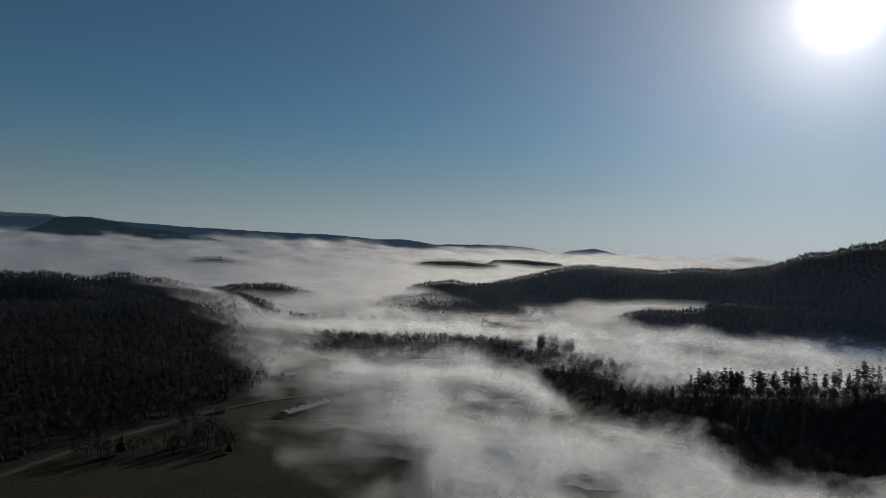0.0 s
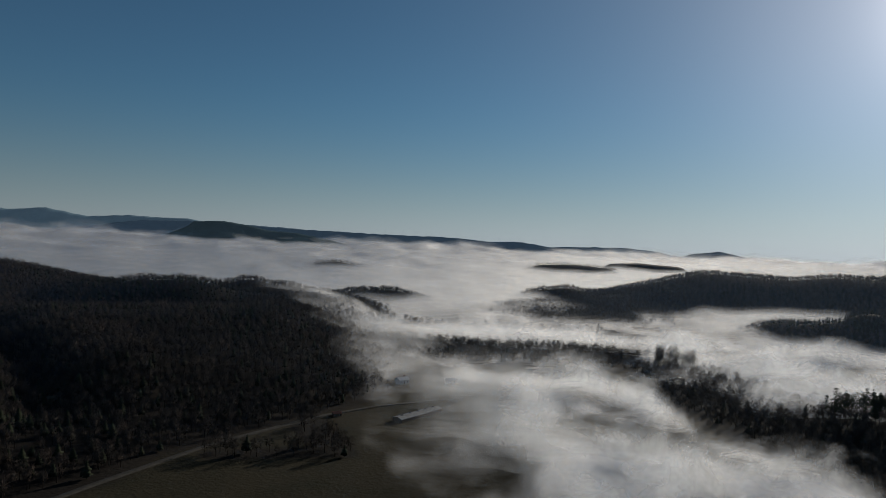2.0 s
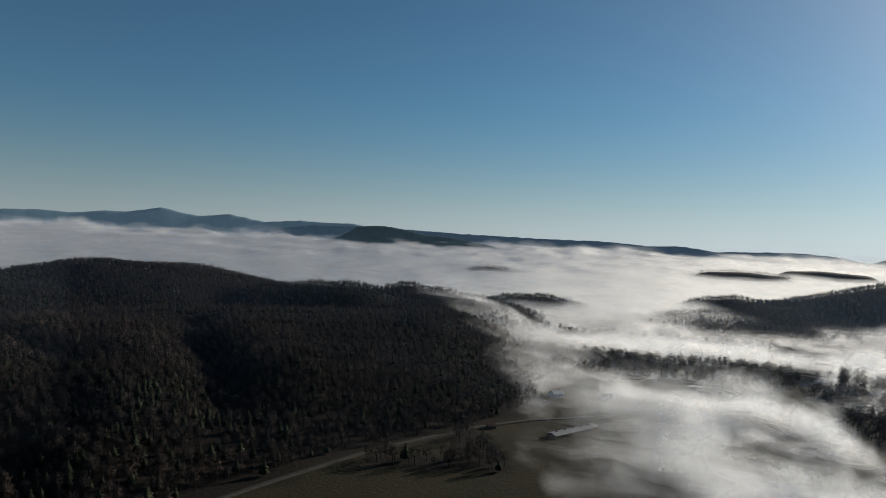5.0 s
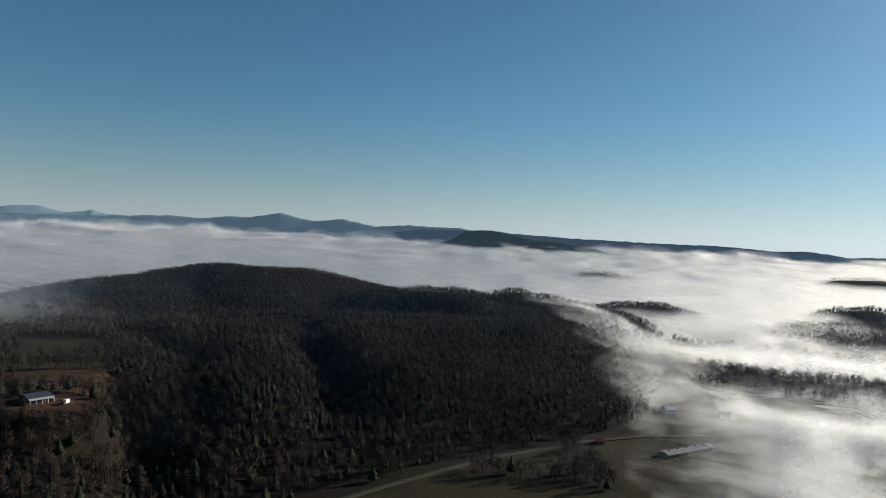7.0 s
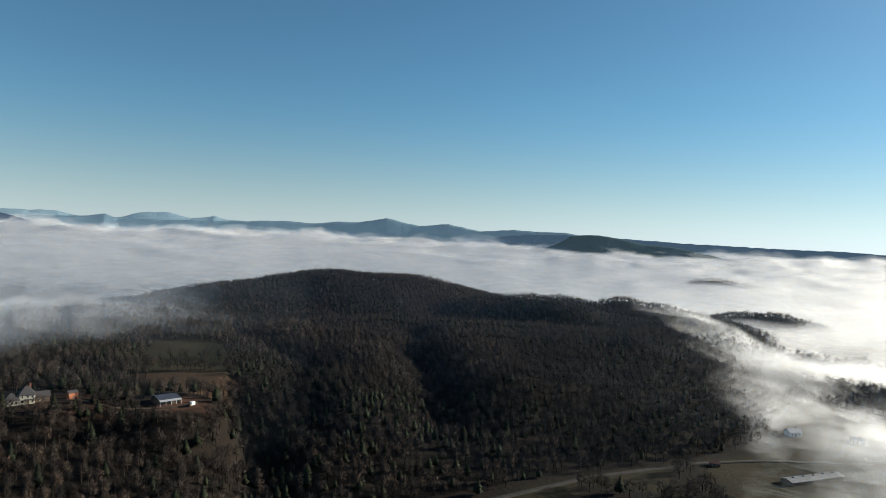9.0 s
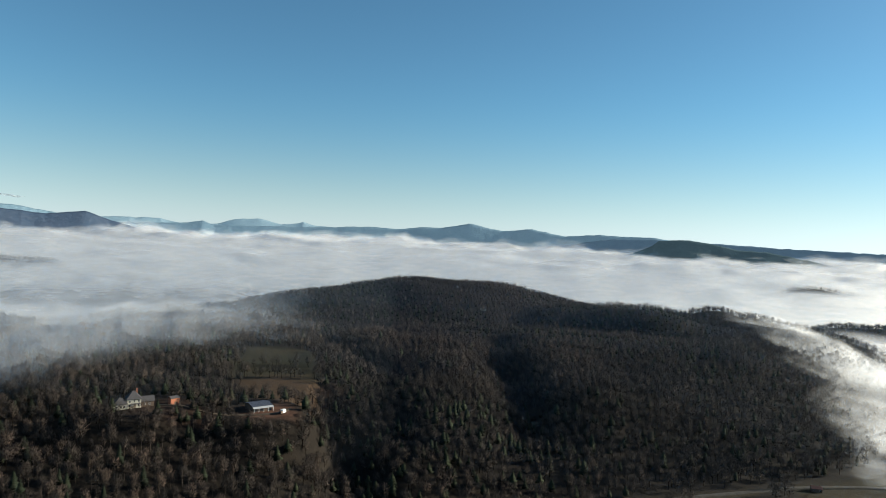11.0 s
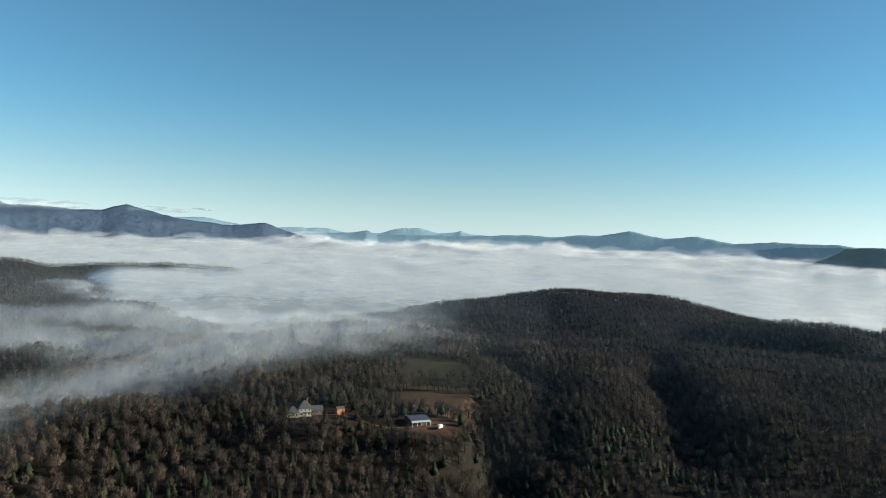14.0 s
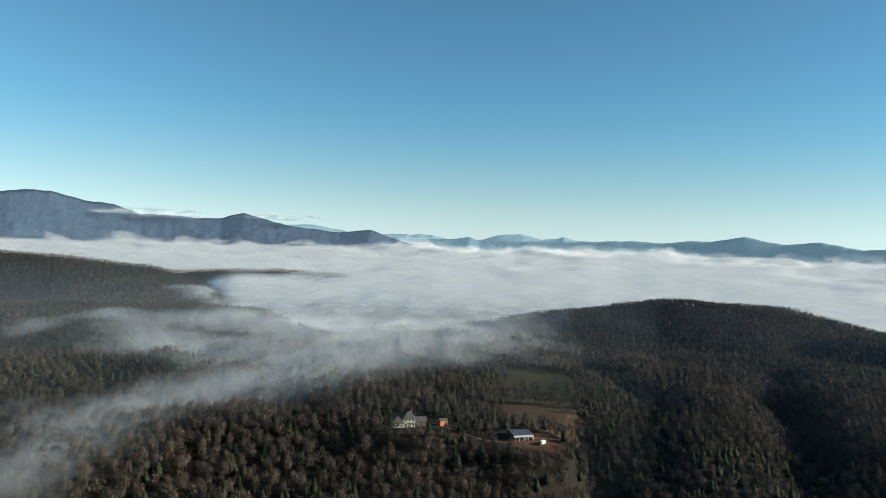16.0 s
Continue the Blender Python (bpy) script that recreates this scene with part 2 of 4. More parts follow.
WEST_HILL = [(-990, 459, -128), (-1000, 664, -86), (-1000, 760, -68), (-988, 876, -50), (-965, 985, -58), (-880, 1030, -80), (-821, 1040, -98)]
WEST_KNOLL = [(-770, 985, -106), (-715, 975, -78), (-690, 1000, -80), (-640, 1018, -71), (-583, 1025, -69), (-501, 1068, -90), (-426, 1122, -97), (-370, 1087, -122), (-270, 1014, -148)]
BACK_SPUR = [(-640, 1230, -100), (-575, 1220, -84), (-526, 1243, -93), (-440, 1290, -112)]
EAST_HILL = [(60, 1499, -114), (154, 1593, -97), (298, 1674, -67), (374, 1710, -47), (440, 1694, -49), (542, 1664, -52), (683, 1611, -42), (767, 1517, -20), (812, 1410, 7), (868, 1375, 26), (1000, 1400, 60)]
PINE_RIDGE = [(345, 1300, -134), (412, 1286, -114), (477, 1263, -102), (521, 1246, -84), (563, 1227, -88), (651, 1183, -97), (760, 1120, -99)]
PINE_BANK = [(215, 600, -140), (257, 597, -126), (315, 569, -116), (354, 545, -104), (460, 480, -90)]
ISLANDS = [[(-770, 2205, -100), (-728, 2220, -96), (-650, 2240, -110)], [(-60, 2690, -90), (81, 2666, -84), (180, 2660, -92)],
           [(-20, 1690, -121), (26, 1675, -114), (67, 1672, -120)], [(-432, 1495, -131), (-376, 1510, -127), (-340, 1525, -138)],
           [(230, 2900, -78), (330, 2880, -70), (470, 2860, -78)]]
RAVINES = [((-640, 715), (-515, 585), 15), ((-515, 585), (-400, 505), 13), ((-720, 480), (-535, 445), 16), ((-505, 400), (-395, 330), 12), ((-468, 311), (-393, 281), 14), ((-393, 281), (-329, 249), 16), ((-538, 611), (-425, 509), 16), ((-425, 509), (-351, 435), 14)]
VALLEY_WOODS = [((-235, 1177), (60, 1200), 30, 0.8), ((135, 870), (205, 710), 52, 0.95), ((205, 710), (300, 590), 62, 0.95), ((300, 590), (430, 470), 75, 0.95),
                ((130, 735), (200, 590), 45, 0.95), ((200, 590), (265, 470), 55, 0.95), ((265, 470), (330, 420), 60, 0.9), ((-215, 955), (45, 985), 42, 0.95), ((-190, 875), (40, 890), 50, 0.85), ((-190, 520), (-150, 470), 14, 0.6), ((-215, 430), (-140, 455), 12, 0.7), ((60, 930), (120, 960), 16, 0.4)]
WEST_ISLE = [(-2330, 100, -76), (-2325, 190, -68), (-2310, 320, -72), (-2270, 500, -84)]
FAR_WEST = [(-1350, 90, -120), (-1700, 20, -106), (-2250, -40, -80), (-2350, -160, -56), (-2450, -330, -40), (-2600, -600, -26)]


def toe(y):
    return np.interp(y, [0, 317, 446, 541, 640, 800, 1000, 1200, 1400], [-250, -268, -232, -184, -150, -165, -230, -330, -470])


def land(x, y):
    """Ground height, before LIFT."""
    x, y = np.asarray(x, float), np.asarray(y, float)
    r = np.hypot(x, y)
    floor_z = -143 + 2.0 * fbm(x, y, 160, 3)
    inland = toe(y) - x
    plateau = -143 + 37 * step(0, 190, inland) * step(1500, 1150, y) * step(-1290, -930, x + 60 * fbm(x, y, 300, 2) + 500 * step(250, 60, y)) + 14 * step(100, 260, inland) * step(700, 200, y)
    plateau = plateau + (17 * fbm(x, y, 240, 4) + 9 * fbm(x + 90, y, 85, 2)) * step(0, 160, inland)
    z = soft_max(floor_z, plateau, 6)
    for line, width in ((WEST_HILL, 300), (WEST_KNOLL, 150), (BACK_SPUR, 130), (EAST_HILL, 230), (PINE_RIDGE, 85), (PINE_BANK, 75), (WEST_ISLE, 200), (FAR_WEST, 300)):
        up = ridge(x, y, line, width)
        z = soft_max(z, up + 10.0 * fbm(x + 31, y, 130, 4) * step(-140, -110, up), 8)
    for line in ISLANDS:
        z = soft_max(z, ridge(x, y, [(px, py, pz + 19) for px, py, pz in line], 95), 6)
    for a, b, deep in RAVINES:
        z = z - deep * np.exp(-(along(x, y, a, b)[1] / 26) ** 2)
    # the yards and the meadow by the house lie level
    for cx, cy, size, level in ((-436, 238, 34, -92), (-470, 163, 36, -86)):
        k = step(size * 1.8, size * 0.8, np.hypot(x - cx, y - cy))
        z = z + (level - z) * k
    k = meadow_by_barn(x, y)
    z = z + (-93 - z) * k * 0.9
    return z - 40 * step(4000, 4900, r)


def along(x, y, a, b):
    """Share of the way from a to b, and the distance to that piece."""
    dx, dy = b[0] - a[0], b[1] - a[1]
    u = np.clip(((x - a[0]) * dx + (y - a[1]) * dy) / (dx * dx + dy * dy), 0, 1)
    return u, np.hypot(x - a[0] - u * dx, y - a[1] - u * dy)


def meadow_by_barn(x, y):
    u, d = along(x, y, (-492, 284), (-635, 368))
    return step(44, 31, d + 10 * fbm(x, y, 40, 2))


# ---------------------------------------------------------------- mesh helpers
def mesh_from(name, verts, faces, mat, smooth=False, attributes=()):
    me = bpy.data.meshes.new(name)
    verts, faces = np.asarray(verts, np.float32), np.asarray(faces, np.int32)
    n, k = faces.shape
    me.vertices.add(len(verts))
    me.vertices.foreach_set("co", verts.ravel())
    me.loops.add(n * k)
    me.loops.foreach_set("vertex_index", faces.ravel())
    me.polygons.add(n)
    me.polygons.foreach_set("loop_start", np.arange(0, n * k, k, dtype=np.int32))
    me.update(calc_edges=True)
    if smooth:
        me.polygons.foreach_set("use_smooth", np.ones(n, bool))
    for key, values in attributes:
        values = np.asarray(values, np.float32)
        if key == "outward":
            me.attributes.new(key, "FLOAT_VECTOR", "POINT").data.foreach_set("vector", values.ravel())
        else:
            me.attributes.new(key, "FLOAT", "POINT").data.foreach_set("value", values.ravel())
    me.materials.append(mat)
    return me


def grid_faces(rows, cols, closed=False):
    i, j = np.meshgrid(np.arange(rows - 1), np.arange(cols if closed else cols - 1), indexing="ij")
    i, j = i.ravel(), j.ravel()
    j2 = (j + 1) % cols
    return np.stack([i * cols + j, i * cols + j2, (i + 1) * cols + j2, (i + 1) * cols + j], 1)


def part(name, bm, mat, parent, label=""):
    me = bpy.data.meshes.new(name)
    bm.normal_update()
    bm.to_mesh(me)
    bm.free()
    me.materials.append(mat)
    ob = new(name, me)
    ob.parent = parent
    return tagged(ob, label)


# ---------------------------------------------------------------- ground
def make_ground():
    az = np.concatenate([np.arange(-45, 112, 0.36), np.arange(112, 315, 4.0)])
    rad = np.concatenate([[0.0], np.geomspace(30, 4950, 300)])
    a, r = np.meshgrid(np.radians(az), rad)
    x, y = -r * np.sin(a), r * np.cos(a)
    z = land(x, y)
    inland = toe(y) - x
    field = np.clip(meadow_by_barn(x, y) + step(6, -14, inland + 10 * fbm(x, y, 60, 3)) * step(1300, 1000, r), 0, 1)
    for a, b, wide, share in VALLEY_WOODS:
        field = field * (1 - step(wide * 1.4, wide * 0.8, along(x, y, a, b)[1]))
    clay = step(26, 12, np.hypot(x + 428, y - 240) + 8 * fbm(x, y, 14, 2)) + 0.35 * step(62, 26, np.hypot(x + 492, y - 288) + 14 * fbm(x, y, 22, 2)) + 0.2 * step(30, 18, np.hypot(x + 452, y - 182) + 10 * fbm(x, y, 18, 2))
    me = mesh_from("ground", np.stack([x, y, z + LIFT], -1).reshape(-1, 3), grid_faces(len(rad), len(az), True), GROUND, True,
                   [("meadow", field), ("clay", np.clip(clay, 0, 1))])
    tagged(new("ground", me), "wooded hills and a meadow valley floor in winter brown", "ground", kind="structure")


make_ground()

# ---------------------------------------------------------------- distant mountains
def climb_at(az):
    """The drone's height when it faces that way."""
    return np.interp(az, [0, 17.9, 39.9, 53.2, 68.3], [0, 12.7, 27.7, 38.4, 49.1])


def make_range(name, label, crest, dist, depth, low, high, seed, rough=1.0):
    """A mountain range: crest as (azimuth, elevation) in degrees, seen from the valley; it falls towards the viewer with spurs and hollows."""
    ca, ce = np.array(crest).T
    order = np.argsort(ca)
    az = np.arange(ca.min(), ca.max() + 0.01, 0.12)
    el = np.interp(az, ca[order], ce[order])
    el = el + 0.06 * rough * fbm(az * 40 + seed, az * 0 + seed, 22, 4)
    top = dist * np.tan(np.radians(el)) + climb_at(az)
    foot = -150.0
    rows = 26
    v = np.linspace(0, 1, rows)[:, None]
    r = dist - depth * (1 - v)
    a = np.radians(az)[None, :] + 0 * v
    x, y = -r * np.sin(a), r * np.cos(a)
    fall = v ** 1.35
    spur = fbm(x + seed * 97, y + seed * 31, 420, 5) * np.sin(np.pi * v ** 0.8) * 0.34
    z = foot + (top[None, :] - foot) * np.clip(fall + spur, 0, 1.0)
    back_r = dist + 60
    xb, yb = -back_r * np.sin(a[:1]), back_r * np.cos(a[:1])
    x, y, z = np.vstack([x, xb]), np.vstack([y, yb]), np.vstack([z, np.full_like(xb, foot)])
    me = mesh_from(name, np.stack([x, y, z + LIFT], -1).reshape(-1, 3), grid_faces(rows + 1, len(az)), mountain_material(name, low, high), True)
    tagged(new(name, me), label, "mountain", kind="structure")


# blue haze is mixed into each range's colours, paler the farther it stands
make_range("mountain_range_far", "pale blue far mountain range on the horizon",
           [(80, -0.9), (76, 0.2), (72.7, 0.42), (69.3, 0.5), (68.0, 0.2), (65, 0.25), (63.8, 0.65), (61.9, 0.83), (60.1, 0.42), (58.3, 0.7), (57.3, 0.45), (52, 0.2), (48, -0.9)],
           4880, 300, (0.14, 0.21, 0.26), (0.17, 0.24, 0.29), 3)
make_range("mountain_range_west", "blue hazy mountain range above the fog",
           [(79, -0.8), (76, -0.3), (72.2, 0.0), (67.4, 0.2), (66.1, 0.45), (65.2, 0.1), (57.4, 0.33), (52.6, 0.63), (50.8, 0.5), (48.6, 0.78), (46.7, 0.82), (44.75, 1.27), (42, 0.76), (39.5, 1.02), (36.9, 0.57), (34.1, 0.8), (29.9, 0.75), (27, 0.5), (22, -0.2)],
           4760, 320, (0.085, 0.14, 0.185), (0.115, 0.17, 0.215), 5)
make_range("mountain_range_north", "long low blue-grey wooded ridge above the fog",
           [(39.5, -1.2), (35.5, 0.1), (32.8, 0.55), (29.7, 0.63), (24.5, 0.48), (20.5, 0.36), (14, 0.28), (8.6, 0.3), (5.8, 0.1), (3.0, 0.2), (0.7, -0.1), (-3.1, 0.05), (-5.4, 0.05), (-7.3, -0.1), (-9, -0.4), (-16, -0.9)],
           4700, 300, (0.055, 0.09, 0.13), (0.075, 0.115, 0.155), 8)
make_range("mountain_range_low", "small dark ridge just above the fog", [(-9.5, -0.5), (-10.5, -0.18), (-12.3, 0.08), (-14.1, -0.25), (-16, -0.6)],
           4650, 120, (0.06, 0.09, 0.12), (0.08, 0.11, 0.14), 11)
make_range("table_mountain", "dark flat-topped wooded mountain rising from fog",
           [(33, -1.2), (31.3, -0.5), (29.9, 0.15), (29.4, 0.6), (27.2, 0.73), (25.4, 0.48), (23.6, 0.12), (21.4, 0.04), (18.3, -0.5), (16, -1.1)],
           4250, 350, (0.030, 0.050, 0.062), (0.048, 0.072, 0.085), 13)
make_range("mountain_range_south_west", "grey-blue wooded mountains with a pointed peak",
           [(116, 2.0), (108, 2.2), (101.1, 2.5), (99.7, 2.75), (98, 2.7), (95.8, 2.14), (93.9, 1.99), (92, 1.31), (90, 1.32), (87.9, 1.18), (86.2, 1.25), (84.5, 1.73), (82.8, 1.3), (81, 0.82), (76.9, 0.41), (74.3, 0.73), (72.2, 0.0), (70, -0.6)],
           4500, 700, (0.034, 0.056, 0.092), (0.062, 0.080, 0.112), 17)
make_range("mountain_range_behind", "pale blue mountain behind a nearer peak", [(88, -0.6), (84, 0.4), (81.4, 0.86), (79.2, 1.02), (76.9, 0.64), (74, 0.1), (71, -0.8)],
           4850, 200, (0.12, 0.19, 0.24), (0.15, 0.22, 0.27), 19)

# ---------------------------------------------------------------- fog
def fog_top(x, y):
    r = np.hypot(x, y)
    az = np.degrees(np.arctan2(-x, y))
    far = climb_at(az) - 32
    near = -116 + 10 * step(45, 70, az)
    near = near - 4 * step(-9, -15, az) * step(1480, 1330, r)
    near = near - 60 * step(85, 90, az) * step(2500, 2250, r)
    piled = 15 * np.exp(-((x - 600) / 260) ** 2 - ((y - 1400) / 150) ** 2)
    return near + piled + (far - near) * np.clip((r - 1300) / 3400, 0, 1)


# where the valley fog lies open: from, to, half width, how clear
CLEARINGS = [((-205, 915), (50, 930), 62, 0.8), ((-75, 775), (0, 765), 30, 0.5), ((112, 735), (180, 600), 46, 0.95), ((180, 600), (255, 490), 66, 0.95),
             ((255, 490), (330, 400), 80, 0.85), ((330, 400), (420, 300), 110, 0.8), ((30, 640), (90, 560), 26, 0.45)]
# tongues of thin fog over the western woods: from, to, half width, how thick
TONGUES = [((-455, -92), (-545, -47), 34, 0.55), ((-545, -47), (-630, 45), 46, 0.75), ((-630, 45), (-705, 165), 58, 0.95), ((-705, 165), (-800, 320), 70, 1.0), ((-800, 320), (-960, 420), 80, 0.9),
           ((-1150, -125), (-1060, -190), 26, 0.5), ((-1130, -75), (-1080, 80), 42, 0.8), ((-1080, 80), (-985, 215), 62, 1.05), ((-985, 215), (-940, 350), 80, 1.1),
           ((-1840, 75), (-1480, 170), 60, 1.1), ((-1480, 170), (-1290, 320), 75, 1.1), ((-1290, 320), (-1130, 430), 110, 1.15), ((-860, 190), (-1010, 330), 90, 0.9), ((-1124, -49), (-902, -20), 40, 0.7), ((-902, -20), (-742, 130), 60, 0.85),
           ((-440, 1190), (-310, 1090), 55, 0.9), ((-310, 1090), (-235, 930), 50, 0.85), ((-235, 930), (-185, 730), 36, 0.6)]


def valley_edge(y):
    """Where the foot of the west hill leaves the fog."""
    return np.interp(y, [300, 420, 500, 570, 660, 890, 1050, 1260, 1500], [-58, -74, -112, -134, -172, -205, -290, -430, -600])


def fog_fields(x, y):
    """The fog's top, its cover, and how torn it is."""
    r, ground = np.hypot(x, y), land(x, y)
    wx, wy = x + 34 * fbm(x, y, 120, 3), y + 34 * fbm(x + 400, y, 120, 3)
    az = np.degrees(np.arctan2(-x, y))
    sea = step(1040, 1420, r + 150 * fbm(x, y, 220, 3))
    # the open sea of fog, with heaps that stand higher far out
    heap = fbm(x + 70 * fbm(x, y, 300, 2), y, 210, 3)
    sea_top = fog_top(x, y) + 6 + heap * (9 + 13 * step(1500, 4000, r) + 20 * step(4100, 4600, r)) + 3 * fbm(x, y, 90, 2)
    thin = np.maximum(step(40, 58, az), 0.6 * step(18, 40, az)) * step(2700, 1150, r)
    sea_cover = sea * step(0, 26, sea_top - ground) * (1 - 0.5 * thin * step(45, 60, az) - 0.25 * thin * step(60, 45, az))
    # lower, lumpier fog in the valley
    low = np.interp(y, [330, 500, 900, 1200], [-113, -116, -119, -114])
    valley_top = low + 15 * fbm(wx, wy, 95, 3)
    cover = step(-50, 110, wx - valley_edge(y)) * step(2, 20, valley_top - ground) * step(300, 370, r - 0.10 * x)
    cover = cover * (0.80 + 0.55 * fbm(wx, wy, 130, 3))
    for a, b, wide, share in CLEARINGS:
        cover = cover * (1 - share * step(wide * 1.35, wide * 0.5, along(wx, wy, a, b)[1]))
    # thin tongues that drift over the western woods
    west_top = soft_max(-112.0 + 22 * step(20, 45, az), ground + 24, 8) + 6 * fbm(wx + 77, wy, 110, 2)
    west = np.zeros_like(ground)
    for a, b, wide, thick in TONGUES:
        west = np.maximum(west, thick * np.exp(-(along(wx, wy, a, b)[1] / (1.6 * wide)) ** 2))
    west = west * step(5, 16, west_top - ground)
    west = west * (1 - 0.5 * sea)
    valley = cover * (1 - sea)
    total = valley + west + sea_cover + 1e-6
    top = (valley_top * valley + west_top * west + sea_top * sea_cover) / total
    top = np.where(total < 0.02, np.where(az > 40, west_top, valley_top), top)
    torn = (3.8 * valley + 1.9 * west + 1.4 * sea_cover) / total
    return top, np.maximum(np.maximum(valley, west), sea_cover), torn, np.maximum(west / total, 0.85 * thin), valley / total


def make_fog():
    """Fog as thin sheets that follow its lumpy top, one below another, denser with depth."""
    az = np.arange(-46, 113, 0.36)
    rad = np.geomspace(285, 4690, 340)
    a, r = np.meshgrid(np.radians(az), rad)
    x, y = -r * np.sin(a), r * np.cos(a)
    top, cover, torn, west, valley = fog_fields(x, y)
    every = grid_faces(len(rad), len(az))
    sheets = 13
    for k in range(sheets):
        u = k / (sheets - 1)
        z = top - 27 * u * (1 - 0.5 * west) + 2.0 * fbm(x + 57 * k, y - 31 * k, 60, 2) * step(0, 0.2, u)
        density = cover * 1.55 - 1.05 * (1 - u) ** 1.3 * (1 - 0.3 * step(1400, 2500, r)) - 1.5 * step(0.2, 0.0, cover)
        veil = (0.06 + 0.5 * u ** 1.6) * (1 - (0.87 - 0.2 * step(1050, 1500, r)) * west) * (1 - 0.85 * valley * step(1000, 600, r) * step(-9, 6, np.degrees(a)))
        faces = every[(density + 0.5 * torn).ravel()[every].max(1) > 0.0]
        used = np.unique(faces)
        back = np.full(x.size, -1)
        back[used] = np.arange(len(used))
        co = np.stack([x, y, z + LIFT], -1).reshape(-1, 3)[used]
        me = mesh_from("fog", co, back[faces], FOG, True, [("thickness", density.ravel()[used]), ("torn", torn.ravel()[used]), ("veil", veil.ravel()[used])])
        tagged(new("fog_sheet", me), "white valley fog with a soft billowing top", "fog", kind="stuff")


make_fog()


def make_folds(radii, az0, az1, veil):
    """Upright folds of the same fog, one behind another, that give it body."""
    az = np.arange(az0, az1, 0.3)
    u = np.linspace(0, 1, 14)[:, None]
    for k, radius in enumerate(radii):
        a = np.radians(az)[None, :] + 0 * u
        r = radius * (1 + 0.03 * fbm(az * 14 + 50 * k, az * 0 + 9 * k, 40, 3))[None, :] + 0 * u
        x, y = -r * np.sin(a), r * np.cos(a)
        top, cover, torn, west, valley = fog_fields(x, y)
        z = top - 26 + (36 + (14 + 45 * fbm(az * 9 + 40 * k, az * 0 + 7 * k, 24, 4)[None, :]) * step(3500, 4300, r)) * u
        rim = step(az0, az0 + 3, np.degrees(a)) * step(az1, az1 - 3, np.degrees(a)) * step(0.06, 0.35, cover)
        density = (cover * 1.55 - 1.25 * u ** 1.4) * rim - 1.5 * (1 - rim) - 1.2 * step(0.8, 1.0, u)
        faces = grid_faces(len(u), len(az))
        faces = faces[(density + 0.5 * torn).ravel()[faces].max(1) > 0.0]
        if len(faces):
            me = mesh_from("fog_fold", np.stack([x, y, z + LIFT], -1).reshape(-1, 3), faces, FOG_FOLD, True,
                           [("thickness", density), ("torn", torn), ("veil", veil * (1 + (0.8 * step(3, -8, np.degrees(a)) - 0.45 * step(2, 8, np.degrees(a)) * step(40, 30, np.degrees(a))) * step(1300, 1000, r)))])
            tagged(new("fog_fold", me), "soft drifting puffs of thin valley fog", "fog", kind="stuff")


make_folds(np.geomspace(320, 1180, 26), -45, 30, 0.18)
make_folds(np.geomspace(440, 1700, 16), 48, 113, 0.06)
make_folds((4150, 4400, 4560, 4660), -46, 113, 0.13)


def make_cloud(az0, az1, el, thick, label):
    """A long thin lens of cloud in front of the far mountains."""
    for k in range(3):
        u, v = np.meshgrid(np.linspace(0, 1, 70), np.linspace(0, 2 * math.pi, 20))
        az = az0 + (az1 - az0) * u
        size = np.sin(math.pi * u) ** 0.5 * (0.45 + 0.55 * (k + 1) / 3)
        size = size * (1 + 0.5 * fbm(u * 900 + 31 * k + az0, v * 30, 90, 3))
        r = 4380 + 90 * np.cos(v) * size
        z = 4380 * math.tan(radians(el)) + climb_at(az) + thick * np.sin(v) * size + 9 * fbm(az * 60, az * 0, 80, 3)
        a = np.radians(az)
        me = mesh_from("cloud", np.stack([-r * np.sin(a), r * np.cos(a), z + LIFT], -1).reshape(-1, 3), grid_faces(20, 70), CLOUD, True,
                       [("thickness", 0.95 * np.sin(math.pi * u) ** 0.4), ("torn", np.full(u.shape, 2.8)), ("veil", np.full(u.shape, 0.14))])
        tagged(new("cloud", me), label, "cloud", kind="stuff")


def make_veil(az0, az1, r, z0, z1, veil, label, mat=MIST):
    """Very thin upright mist sheet before the far slopes, added to stand for airlight."""
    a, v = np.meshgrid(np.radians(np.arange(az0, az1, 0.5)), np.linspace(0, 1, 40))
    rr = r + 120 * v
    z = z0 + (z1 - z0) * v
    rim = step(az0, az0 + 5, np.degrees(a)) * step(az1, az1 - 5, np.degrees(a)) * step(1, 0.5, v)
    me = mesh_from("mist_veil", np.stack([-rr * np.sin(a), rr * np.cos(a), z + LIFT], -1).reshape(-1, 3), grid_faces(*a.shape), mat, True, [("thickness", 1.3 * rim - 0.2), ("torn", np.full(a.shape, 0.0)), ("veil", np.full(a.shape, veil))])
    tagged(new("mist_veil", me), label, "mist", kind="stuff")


make_veil(-46, 1, 1230, -130, 120, 0.045, "faint mist in the air before the far wooded hill")
# the bluish tone of these added sheets paints airlight over the dark woods
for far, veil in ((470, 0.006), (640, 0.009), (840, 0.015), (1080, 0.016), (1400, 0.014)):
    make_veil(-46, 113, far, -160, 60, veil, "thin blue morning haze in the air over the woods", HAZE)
make_cloud(86.0, 96.0, 1.45, 30, "thin grey cloud lying on the mountain shoulder")
make_cloud(79.6, 84.6, 1.45, 16, "thin grey wisp of cloud beside the peak")
make_cloud(78.0, 80.0, 1.62, 6, "thin grey wisp of cloud beside the peak")

